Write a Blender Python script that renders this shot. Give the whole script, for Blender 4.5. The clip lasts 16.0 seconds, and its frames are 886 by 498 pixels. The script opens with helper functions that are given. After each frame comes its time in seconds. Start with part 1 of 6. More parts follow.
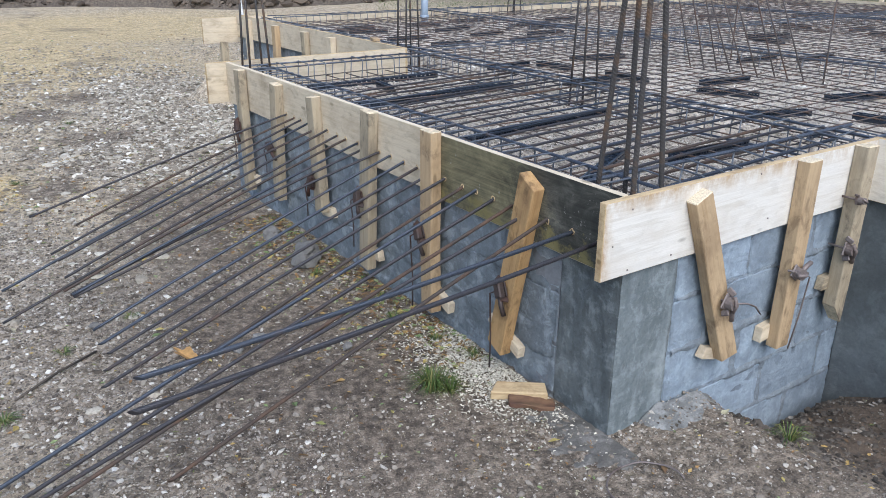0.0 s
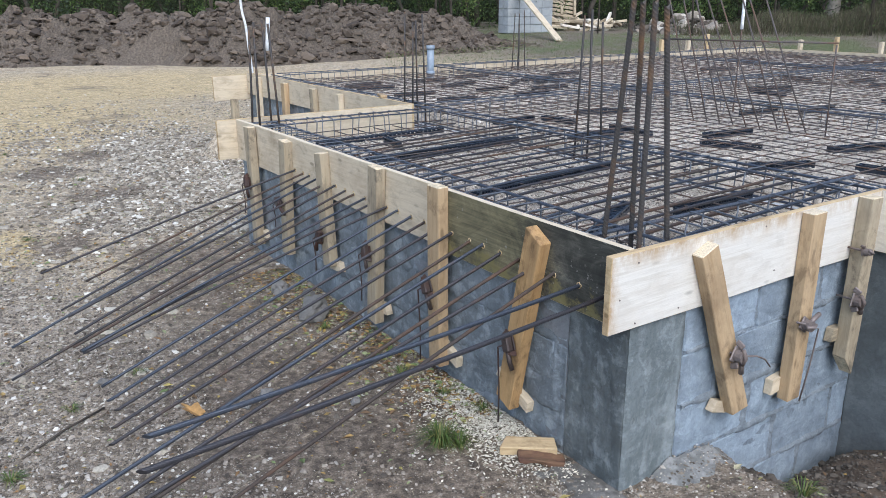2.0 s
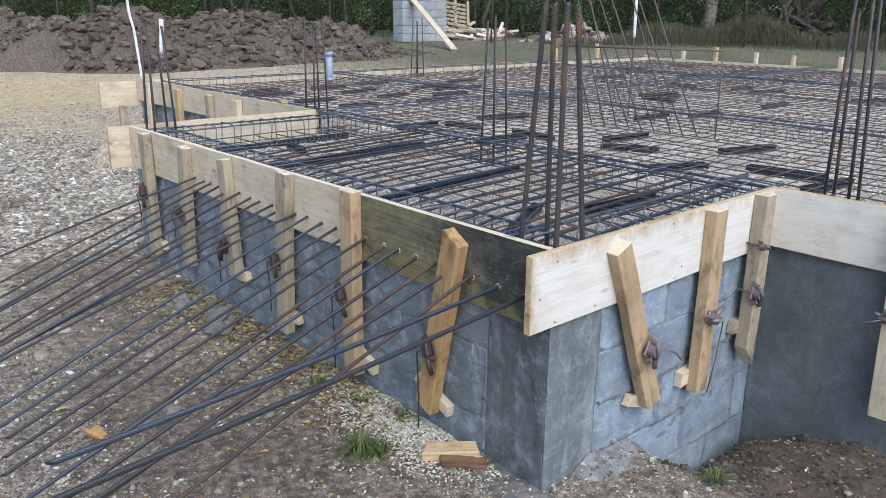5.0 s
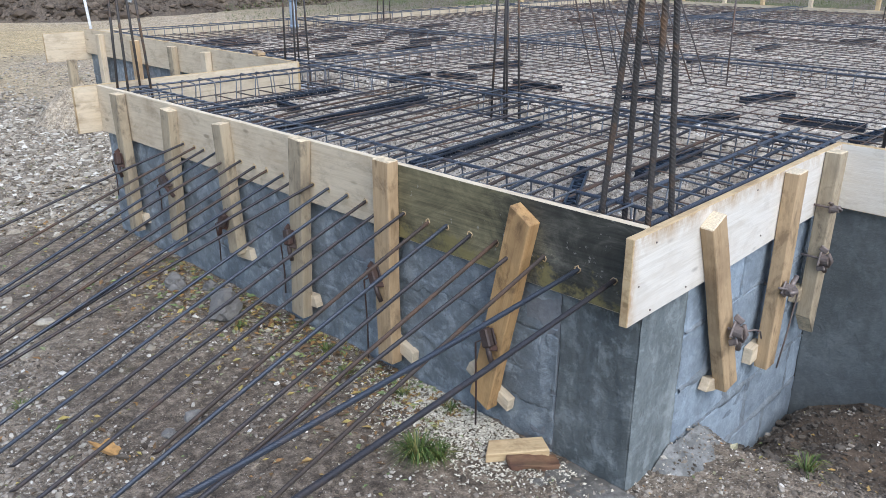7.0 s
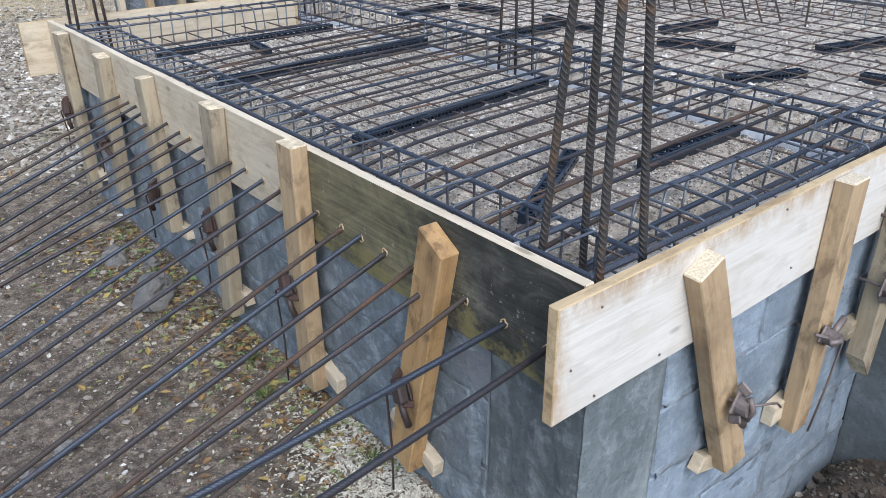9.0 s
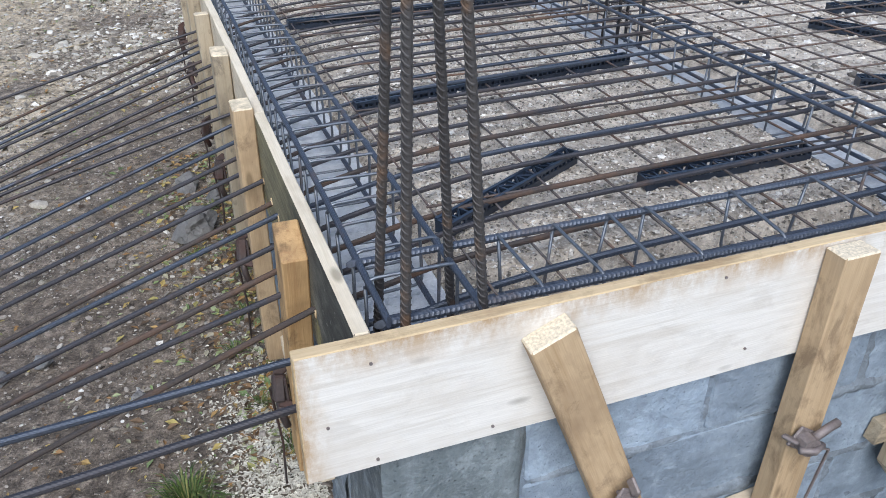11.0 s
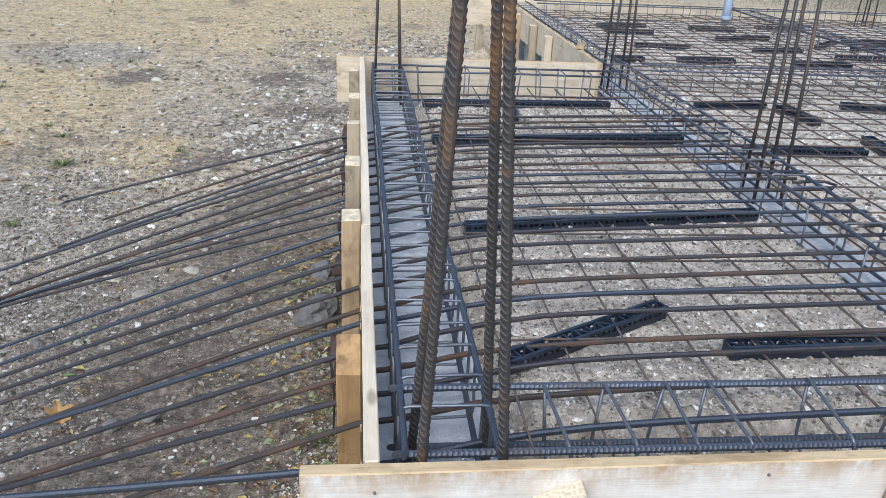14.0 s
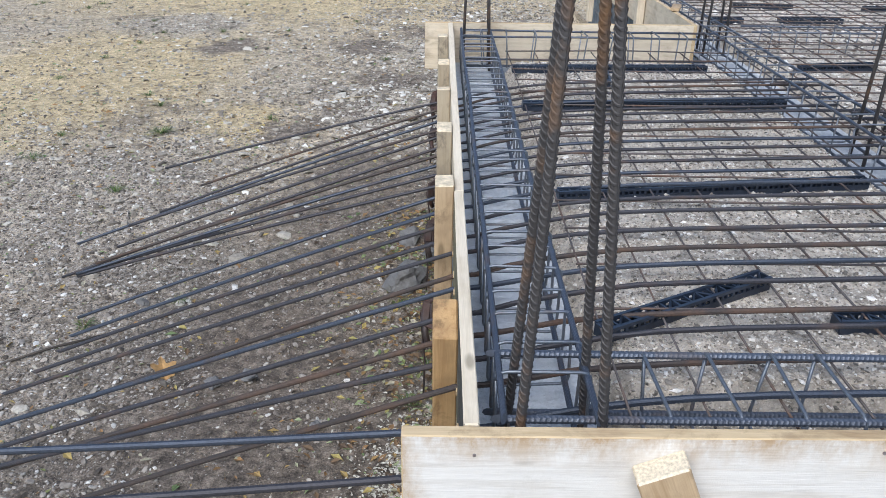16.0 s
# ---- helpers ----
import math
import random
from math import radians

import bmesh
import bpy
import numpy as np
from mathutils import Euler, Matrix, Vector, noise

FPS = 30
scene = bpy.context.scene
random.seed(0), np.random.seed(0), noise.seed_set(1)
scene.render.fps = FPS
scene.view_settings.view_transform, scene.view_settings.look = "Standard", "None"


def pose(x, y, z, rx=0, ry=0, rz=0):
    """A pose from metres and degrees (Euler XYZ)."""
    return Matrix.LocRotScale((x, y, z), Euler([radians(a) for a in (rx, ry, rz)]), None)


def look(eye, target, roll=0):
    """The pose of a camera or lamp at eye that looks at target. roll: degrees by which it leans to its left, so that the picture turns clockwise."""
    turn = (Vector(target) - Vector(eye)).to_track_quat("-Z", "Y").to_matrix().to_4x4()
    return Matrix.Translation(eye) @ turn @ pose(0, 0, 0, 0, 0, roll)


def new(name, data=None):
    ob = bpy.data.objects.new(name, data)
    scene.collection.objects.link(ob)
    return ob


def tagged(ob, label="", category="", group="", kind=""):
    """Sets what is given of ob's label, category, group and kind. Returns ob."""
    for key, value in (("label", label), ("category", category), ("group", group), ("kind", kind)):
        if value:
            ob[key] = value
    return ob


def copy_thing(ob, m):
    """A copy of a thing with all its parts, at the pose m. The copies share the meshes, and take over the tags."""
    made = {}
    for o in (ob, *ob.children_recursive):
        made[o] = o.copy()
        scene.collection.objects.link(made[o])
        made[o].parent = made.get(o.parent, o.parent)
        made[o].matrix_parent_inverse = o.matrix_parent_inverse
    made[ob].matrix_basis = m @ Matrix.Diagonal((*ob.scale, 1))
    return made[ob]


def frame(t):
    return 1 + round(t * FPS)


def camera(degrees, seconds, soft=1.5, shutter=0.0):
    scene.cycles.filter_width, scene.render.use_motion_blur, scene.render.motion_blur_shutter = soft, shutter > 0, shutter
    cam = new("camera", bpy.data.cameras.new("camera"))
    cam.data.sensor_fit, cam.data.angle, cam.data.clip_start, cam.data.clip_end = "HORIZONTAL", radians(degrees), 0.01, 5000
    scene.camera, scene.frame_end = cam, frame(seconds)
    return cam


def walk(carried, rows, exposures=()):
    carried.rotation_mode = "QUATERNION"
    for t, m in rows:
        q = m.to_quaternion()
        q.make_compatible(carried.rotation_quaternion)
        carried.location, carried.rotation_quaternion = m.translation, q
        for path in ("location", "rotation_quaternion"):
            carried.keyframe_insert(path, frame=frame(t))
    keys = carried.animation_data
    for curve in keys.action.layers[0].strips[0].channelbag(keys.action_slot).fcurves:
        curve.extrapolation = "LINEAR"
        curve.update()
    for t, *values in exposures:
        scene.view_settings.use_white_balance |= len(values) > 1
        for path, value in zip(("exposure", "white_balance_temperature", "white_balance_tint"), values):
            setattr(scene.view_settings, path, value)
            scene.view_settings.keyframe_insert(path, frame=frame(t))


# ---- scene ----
cam = camera(59.1, 16.0, 0.9)
PATH = [
    (0, (-1.732, -1.523, 1.497), (-0.671, 0.008, 0.769), 0.4),
    (0.5, (-1.735, -1.527, 1.5), (-0.682, 0.029, 0.813), 0.2),
    (1, (-1.74, -1.529, 1.504), (-0.688, 0.042, 0.851), 0.3),
    (1.5, (-1.745, -1.527, 1.511), (-0.686, 0.042, 0.866), 0.2),
    (2, (-1.74, -1.533, 1.514), (-0.67, 0.044, 0.909), -0.2),
    (2.5, (-1.736, -1.542, 1.522), (-0.629, 0.026, 0.961), -0.4),
    (3, (-1.737, -1.544, 1.521), (-0.573, -0.008, 0.987), -0.3),
    (3.5, (-1.729, -1.548, 1.514), (-0.537, -0.0575, 0.98), -0.4),
    (4, (-1.728, -1.544, 1.503), (-0.488, -0.074, 0.955), -0.1),
    (4.2, (-1.738, -1.546, 1.506), (-0.489, -0.088, 0.943), 0.1),
    (6.3, (-1.795, -1.119, 1.444), (-0.474, 0.245, 0.813), 0.8),
    (6.5, (-1.802, -1.057, 1.465), (-0.48, 0.284, 0.789), 0.9),
    (7, (-1.793, -0.96, 1.48), (-0.446, 0.335, 0.768), 0.2),
    (7.5, (-1.633, -0.94, 1.45), (-0.308, 0.343, 0.678), 0.5),
    (8, (-1.423, -0.965, 1.453), (-0.216, 0.411, 0.647), 0.3),
    (8.5, (-1.203, -0.873, 1.444), (-0.042, 0.517, 0.594), -0.1),
    (9, (-0.987, -0.772, 1.482), (0.147, 0.609, 0.585), -0.3),
    (9.2, (-0.893, -0.753, 1.48), (0.228, 0.621, 0.555), -0.5),
    (11.3, (-0.151, -0.929, 1.514), (0.309, 0.628, 0.528), 0.4),
    (11.5, (-0.108, -0.935, 1.526), (0.288, 0.639, 0.537), 0.5),
    (12, (-0.025, -0.935, 1.553), (0.278, 0.656, 0.561), 0.9),
    (12.5, (-0.032, -0.964, 1.566), (0.262, 0.634, 0.582), 1.7),
    (13, (-0.041, -0.965, 1.583), (0.219, 0.701, 0.708), 2.4),
    (13.5, (-0.038, -0.966, 1.586), (0.176, 0.763, 0.827), 2.6),
    (14, (-0.035, -0.962, 1.589), (0.171, 0.761, 0.817), 2.9),
    (14.5, (-0.040, -0.963, 1.584), (0.147, 0.759, 0.802), 2.8),
    (15, (-0.066, -0.967, 1.579), (0.072, 0.751, 0.779), 3.7),
    (15.5, (-0.077, -0.962, 1.579), (-0.023, 0.744, 0.743), 2.1),
    (16, (-0.068, -0.959, 1.581), (-0.056, 0.742, 0.734), 0.8),
]
walk(cam, [(t, look(eye, target, roll)) for t, eye, target, roll in PATH], [(0.0, 0.60, 6370, 9), (16.0, 0.60, 6370, 9)])

# ---- world and light: an overcast sky with a broad, weak sun ----
world = bpy.data.worlds.new("world")
scene.world = world
world.use_nodes = True
wn = world.node_tree
sky = wn.nodes.new("ShaderNodeTexSky")
sky.sky_type = "NISHITA"
sky.sun_disc = False
sky.sun_elevation, sky.sun_rotation = radians(48), radians(200)
sky.air_density, sky.dust_density, sky.ozone_density = 1.0, 1.2, 1.5
wn.nodes["Background"].inputs["Strength"].default_value = 0.145
wn.links.new(sky.outputs[0], wn.nodes["Background"].inputs["Color"])
sun_data = bpy.data.lights.new("sun", "SUN")
sun_data.energy, sun_data.angle, sun_data.color = 2.0, radians(58), (1.0, 0.98, 0.95)
sun = new("sun", sun_data)
sun.matrix_world = pose(0, 0, 20, 42, 0, -20)


# ---- materials ----
def node(nt, kind, ins=(), **props):
    n = nt.nodes.new(kind)
    for k, v in props.items():
        if k == "operation": n.operation = v
        elif k == "blend_type": n.blend_type = v
        elif k == "data_type": n.data_type = v
        elif k == "feature": n.feature = v
    for key, v in dict(ins).items():
        if isinstance(v, bpy.types.NodeSocket):
            nt.links.new(v, n.inputs[key])
        else:
            n.inputs[key].default_value = v
    return n


def start_mat(name, rough=0.85, metal=0.0):
    m = bpy.data.materials.new(name)
    m.use_nodes = True
    nt = m.node_tree
    b = nt.nodes["Principled BSDF"]
    b.inputs["Roughness"].default_value, b.inputs["Metallic"].default_value = rough, metal
    return m, nt, b


def coords(nt, scale=(1, 1, 1), spread=0.0, world_space=False):
    """Object coordinates, or places in the world, scaled; spread shifts them from object to object."""
    if world_space:
        src = node(nt, "ShaderNodeNewGeometry").outputs["Position"]
    else:
        src = node(nt, "ShaderNodeTexCoord").outputs["Object"]
    if spread:
        rnd = node(nt, "ShaderNodeObjectInfo").outputs["Random"]
        off = node(nt, "ShaderNodeMath", {0: rnd, 1: spread}, operation="MULTIPLY").outputs[0]
        src = node(nt, "ShaderNodeVectorMath", {0: src, 1: off}, operation="ADD").outputs[0]
    return node(nt, "ShaderNodeMapping", {"Vector": src, "Scale": scale}).outputs[0]


def noise_tex(nt, vec, scale, detail=4.0, rough=0.6, distortion=0.0):
    return node(nt, "ShaderNodeTexNoise", {"Vector": vec, "Scale": scale, "Detail": detail, "Roughness": rough, "Distortion": distortion}).outputs[0]


def ramp(nt, fac, stops):
    r = node(nt, "ShaderNodeValToRGB", {"Fac": fac})
    while len(r.color_ramp.elements) < len(stops):
        r.color_ramp.elements.new(0.5)
    for e, (p, c) in zip(r.color_ramp.elements, stops):
        e.position = p
        e.color = (c, c, c, 1) if isinstance(c, (int, float)) else (*c, 1)
    return r.outputs[0]


def mix(nt, fac, a, b, how="MIX"):
    n = nt.nodes.new("ShaderNodeMix")
    n.data_type, n.blend_type = "RGBA", how
    for key, v in ((0, fac), (6, a), (7, b)):
        if isinstance(v, bpy.types.NodeSocket):
            nt.links.new(v, n.inputs[key])
        else:
            n.inputs[key].default_value = v if key == 0 else (*v, 1)
    return n.outputs[2]


def bump(nt, b, height, strength=0.4, distance=0.004):
    n = node(nt, "ShaderNodeBump", {"Height": height, "Strength": strength, "Distance": distance})
    nt.links.new(n.outputs[0], b.inputs["Normal"])


def wood(name, pale, dark, stain, stain_amount=0.35, rough=0.8, specks=0.0, dirt=0.0, top=0.0):
    m, nt, b = start_mat(name, rough)
    grain = noise_tex(nt, coords(nt, (1.6, 30, 30), 40), 2.2, 5, 0.6, 0.6)
    fine = noise_tex(nt, coords(nt, (9, 240, 240), 40), 2.0, 3, 0.6)
    col = ramp(nt, grain, [(0.3, dark), (0.5, pale), (0.75, tuple(min(1, c * 1.1) for c in pale))])
    col = mix(nt, 0.25, col, ramp(nt, fine, [(0.3, tuple(c * 0.6 for c in dark)), (0.65, pale)]))
    blot = noise_tex(nt, coords(nt, (3, 5, 5), 40), 1.6, 4, 0.65)
    col = mix(nt, ramp(nt, blot, [(0.5, 0.0), (0.75, stain_amount)]), col, stain)
    knots = node(nt, "ShaderNodeTexVoronoi", {"Vector": coords(nt, (3.2, 9, 9), 40), "Scale": 1.0}).outputs["Distance"]
    col = mix(nt, ramp(nt, knots, [(0.05, 0.75), (0.1, 0.0)]), col, tuple(c * 0.45 for c in dark))
    if dirt:
        # handled, weather-stained patches
        grime = noise_tex(nt, coords(nt, (2.2, 4, 4), 40), 3.4, 7, 0.72, 0.5)
        col = mix(nt, ramp(nt, grime, [(0.52, 0.0), (0.64, dirt)]), col, tuple(c * 0.6 for c in stain))
    if top:
        # brown water stains running in from the upper edge and the first end
        sep = node(nt, "ShaderNodeSeparateXYZ", {0: coords(nt)})
        up = node(nt, "ShaderNodeMapRange", {"Value": sep.outputs[1], "From Min": 0.060, "From Max": 0.125}).outputs[0]
        end = node(nt, "ShaderNodeMapRange", {"Value": sep.outputs[0], "From Min": 0.05, "From Max": 0.0}).outputs[0]
        rim = node(nt, "ShaderNodeMath", {0: up, 1: end}, operation="MAXIMUM").outputs[0]
        runs = noise_tex(nt, coords(nt, (5, 2.5, 5), 3), 2.5, 7, 0.75)
        f = node(nt, "ShaderNodeMath", {0: rim, 1: ramp(nt, runs, [(0.42, 0.0), (0.62, top)])}, operation="MULTIPLY").outputs[0]
        col = mix(nt, f, col, (0.40, 0.26, 0.13))
    if specks:
        # flecks of dried cement
        dots = noise_tex(nt, coords(nt, (1, 1, 1), 40), 70.0, 5, 0.7)
        col = mix(nt, ramp(nt, dots, [(0.60, 0.0), (0.68, specks)]), col, (0.42, 0.40, 0.34))
        clouds = noise_tex(nt, coords(nt, (1, 1.6, 1), 40), 9.0, 6, 0.7)
        col = mix(nt, ramp(nt, clouds, [(0.52, 0.0), (0.66, specks)]), col, (0.20, 0.182, 0.12))
    nt.links.new(col, b.inputs["Base Color"])
    bump(nt, b, fine, 0.35, 0.002)
    return m


FRESH = wood("fresh_pine", (0.80, 0.755, 0.68), (0.75, 0.69, 0.59), (0.52, 0.43, 0.32), 0.6, 0.8, 0.0, 0.22)
FRONTWOOD = wood("stained_fresh_pine", (0.72, 0.695, 0.655), (0.63, 0.59, 0.535), (0.52, 0.455, 0.38), 0.45, 0.8, 0.0, 0.18, 0.95)
EDGEWOOD = wood("sawn_top_edge", (0.74, 0.645, 0.50), (0.62, 0.52, 0.37), (0.42, 0.33, 0.22), 0.5, 0.85)
PINE = wood("yellow_pine", (0.65, 0.56, 0.43), (0.55, 0.45, 0.32), (0.36, 0.27, 0.18), 0.6, 0.8, 0.0, 0.35)
TAN = wood("tan_pine", (0.48, 0.35, 0.215), (0.38, 0.26, 0.145), (0.22, 0.145, 0.085), 0.75, 0.8, 0.0, 0.55)
AGED = wood("aged_pine", (0.41, 0.345, 0.25), (0.31, 0.25, 0.17), (0.18, 0.15, 0.115), 0.8, 0.8, 0.0, 0.7)


def used_board(name):
    """Board stained by earlier pours: blotches, moss and flecks of cement over faint grain."""
    m, nt, b = start_mat(name, 0.75)
    sep = node(nt, "ShaderNodeSeparateXYZ", {0: coords(nt)})
    blot = noise_tex(nt, coords(nt, (1, 1.5, 1)), 5.0, 9, 0.74, 0.6)
    black = ramp(nt, blot, [(0.32, (0.022, 0.023, 0.021)), (0.48, (0.052, 0.053, 0.046)), (0.62, (0.12, 0.118, 0.10)), (0.74, (0.24, 0.23, 0.20))])
    olive = ramp(nt, blot, [(0.30, (0.062, 0.058, 0.036)), (0.46, (0.135, 0.122, 0.072)), (0.58, (0.20, 0.178, 0.105)), (0.72, (0.33, 0.295, 0.18))])
    # the half by the corner is black with old concrete, the rest has gone olive
    along = node(nt, "ShaderNodeMath", {0: sep.outputs[0], 1: node(nt, "ShaderNodeMath", {0: blot, 1: 0.5}, operation="MULTIPLY").outputs[0]}, operation="ADD").outputs[0]
    col = mix(nt, node(nt, "ShaderNodeMapRange", {"Value": along, "From Min": 0.58, "From Max": 0.80}).outputs[0], black, olive)
    grain = noise_tex(nt, coords(nt, (1.6, 40, 40)), 2.2, 5, 0.6, 0.8)
    col = mix(nt, 1.0, col, ramp(nt, grain, [(0.3, 0.6), (0.7, 1.25)]), "MULTIPLY")
    moss = noise_tex(nt, coords(nt, (1, 1, 1)), 9.0, 6, 0.7)
    low = node(nt, "ShaderNodeMapRange", {"Value": sep.outputs[1], "From Min": 0.0, "From Max": -0.12, "To Min": -0.16, "To Max": 0.14}).outputs[0]
    moss = node(nt, "ShaderNodeMath", {0: moss, 1: low}, operation="ADD").outputs[0]
    col = mix(nt, ramp(nt, moss, [(0.56, 0.0), (0.66, 0.7)]), col, (0.25, 0.215, 0.085))
    fleck = noise_tex(nt, coords(nt, (1, 1, 1)), 34.0, 5, 0.7)
    col = mix(nt, ramp(nt, fleck, [(0.64, 0.0), (0.71, 0.65)]), col, (0.40, 0.39, 0.36))
    nt.links.new(col, b.inputs["Base Color"])
    bump(nt, b, blot, 0.5, 0.004)
    return m


DARKBOARD = used_board("dark_used_board")
ORANGEWOOD = wood("orange_pine", (0.50, 0.32, 0.15), (0.37, 0.21, 0.09), (0.20, 0.12, 0.06), 0.8, 0.8, 0.0, 0.7)
SAWN = wood("sawn_edge", (0.60, 0.46, 0.28), (0.44, 0.30, 0.15), (0.27, 0.16, 0.08), 0.8, 0.8, 0.0, 0.4)
BARK = wood("bark", (0.13, 0.065, 0.045), (0.055, 0.03, 0.024), (0.3, 0.2, 0.1), 0.4, 0.9)


def concrete(name, base, patch, scale=1.0, dark_amount=0.5, spread=20.0, streak=0.0, mottle=0.0):
    m, nt, b = start_mat(name, 0.9)
    v = coords(nt, (scale,) * 3, spread)
    big = noise_tex(nt, v, 4.0, 5, 0.65, 0.4)
    small = noise_tex(nt, v, 60.0, 5, 0.7)
    col = ramp(nt, big, [(0.32, tuple(c * (1 - dark_amount) for c in base)), (0.52, base), (0.72, patch)])
    col = mix(nt, 0.35, col, ramp(nt, small, [(0.25, tuple(c * 0.55 for c in base)), (0.55, base), (0.8, tuple(min(1, c * 1.35) for c in base))]))
    wv = coords(nt, (1, 1, 1), 0, True)
    smear = noise_tex(nt, wv, 7.0, 6, 0.7, 1.2)
    col = mix(nt, ramp(nt, smear, [(0.5, 0.0), (0.66, 0.4)]), col, tuple(c * 0.72 for c in base))
    if streak:
        runs = noise_tex(nt, coords(nt, (5, 5, 1.3), 0, True), 1.4, 6, 0.7)
        col = mix(nt, ramp(nt, runs, [(0.5, 0.0), (0.7, streak)]), col, tuple(min(1, c * 1.2) for c in patch))
        col = mix(nt, ramp(nt, runs, [(0.25, streak), (0.42, 0.0)]), col, tuple(c * 0.5 for c in base))
    if mottle:
        # pale cement smears and dark pits
        cloud = noise_tex(nt, wv, 14.0, 8, 0.72, 0.3)
        col = mix(nt, ramp(nt, cloud, [(0.50, 0.0), (0.60, mottle)]), col, tuple(min(1, c * 1.5) for c in patch))
        col = mix(nt, ramp(nt, cloud, [(0.34, mottle), (0.44, 0.0)]), col, tuple(c * 0.5 for c in base))
        pits = noise_tex(nt, wv, 55.0, 4, 0.65)
        col = mix(nt, ramp(nt, pits, [(0.30, mottle), (0.38, 0.0)]), col, tuple(c * 0.3 for c in base))
    pores = node(nt, "ShaderNodeTexVoronoi", {"Vector": v, "Scale": 90.0}).outputs["Distance"]
    col = mix(nt, ramp(nt, pores, [(0.05, 0.35), (0.13, 0.0)]), col, tuple(c * 0.35 for c in base))
    rnd = node(nt, "ShaderNodeObjectInfo").outputs["Random"]
    tone = node(nt, "ShaderNodeMapRange", {"Value": rnd, "To Min": 0.86, "To Max": 1.12}).outputs[0]
    col = mix(nt, 1.0, col, tone, "MULTIPLY")
    nt.links.new(col, b.inputs["Base Color"])
    rough = noise_tex(nt, v, 16.0, 5, 0.7, 0.6)
    col = mix(nt, ramp(nt, rough, [(0.38, 0.4), (0.5, 0.0)]), col, tuple(c * 0.62 for c in base))
    nt.links.new(col, b.inputs["Base Color"])
    h = node(nt, "ShaderNodeMath", {0: small, 1: ramp(nt, pores, [(0.05, 0.0), (0.2, 1.0)])}, operation="ADD").outputs[0]
    h = node(nt, "ShaderNodeMath", {0: h, 1: node(nt, "ShaderNodeMath", {0: rough, 1: 2.0}, operation="MULTIPLY").outputs[0]}, operation="ADD").outputs[0]
    bump(nt, b, h, 0.7, 0.006)
    return m


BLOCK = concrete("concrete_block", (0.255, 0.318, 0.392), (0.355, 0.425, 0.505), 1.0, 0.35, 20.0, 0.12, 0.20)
# side and rear blocks: a darker, more mottled grey than the front wall
BLOCKDARK = concrete("dark_concrete_block", (0.190, 0.225, 0.258), (0.285, 0.325, 0.362), 1.0, 0.4, 20.0, 0.3, 0.45)
SMEARPALE = concrete("wiped_mortar", (0.215, 0.255, 0.30), (0.30, 0.345, 0.395), 1.5, 0.45, 20.0, 0.1, 0.3)
MORTAR = concrete("mortar", (0.25, 0.27, 0.30), (0.36, 0.385, 0.42), 1.3, 0.45)
CAST = concrete("cast_concrete", (0.125, 0.146, 0.155), (0.225, 0.255, 0.27), 0.9, 0.55, 20.0, 0.35, 0.42)
PALEMORTAR = concrete("pale_mortar", (0.20, 0.248, 0.305), (0.32, 0.38, 0.445), 1.3, 0.5, 20.0, 0.0, 0.35)
CASTSMOOTH = concrete("smooth_cast_concrete", (0.135, 0.155, 0.165), (0.205, 0.232, 0.245), 0.9, 0.4, 20.0, 0.2, 0.16)
RENDERCOAT = concrete("cement_coat", (0.185, 0.222, 0.24), (0.31, 0.352, 0.375), 0.9, 0.4, 20.0, 0.55, 0.32)
SCREED = concrete("pale_screed", (0.58, 0.61, 0.645), (0.70, 0.725, 0.75), 1.3, 0.35)
FARBLOCK = concrete("stacked_block", (0.36, 0.39, 0.42), (0.42, 0.44, 0.46), 0.6, 0.2)


def steel(name, bare, rust, rust_from, rough=0.5, metal=0.55):
    m, nt, b = start_mat(name, rough, metal)
    v = coords(nt, (1, 1, 1), 9.0, False)
    n1 = noise_tex(nt, v, 7.0, 4, 0.65)
    n2 = noise_tex(nt, v, 160.0, 3, 0.6)
    f = ramp(nt, n1, [(rust_from, 0.0), (rust_from + 0.18, 0.9)])
    col = mix(nt, f, mix(nt, n2, tuple(c * 0.6 for c in bare), tuple(c * 1.4 for c in bare)), mix(nt, n2, tuple(c * 0.6 for c in rust), tuple(c * 1.3 for c in rust)))
    nt.links.new(col, b.inputs["Base Color"])
    nt.links.new(ramp(nt, f, [(0.0, rough), (1.0, 0.85)]), b.inputs["Roughness"])
    nt.links.new(ramp(nt, f, [(0.0, metal), (1.0, 0.1)]), b.inputs["Metallic"])
    bump(nt, b, n2, 0.3, 0.001)
    return m


STEEL = steel("blue_grey_rebar", (0.10, 0.115, 0.145), (0.115, 0.075, 0.055), 0.55, 0.42, 0.6)
STEELDARK = steel("dark_rebar", (0.052, 0.051, 0.059), (0.092, 0.060, 0.046), 0.54, 0.5, 0.5)
STEELBLUE = steel("blue_rebar", (0.058, 0.070, 0.094), (0.09, 0.062, 0.05), 0.57, 0.45, 0.55)
STEELLINK = steel("link_steel", (0.17, 0.188, 0.215), (0.15, 0.10, 0.075), 0.56, 0.38, 0.6)
STEELCOL = steel("column_rebar", (0.056, 0.052, 0.052), (0.20, 0.105, 0.045), 0.535, 0.55, 0.35)
STEELRUST = steel("rusty_wire", (0.12, 0.105, 0.102), (0.16, 0.095, 0.066), 0.47, 0.65, 0.35)
STEELBROWN = steel("brown_rebar", (0.060, 0.049, 0.045), (0.12, 0.072, 0.049), 0.46, 0.6, 0.35)
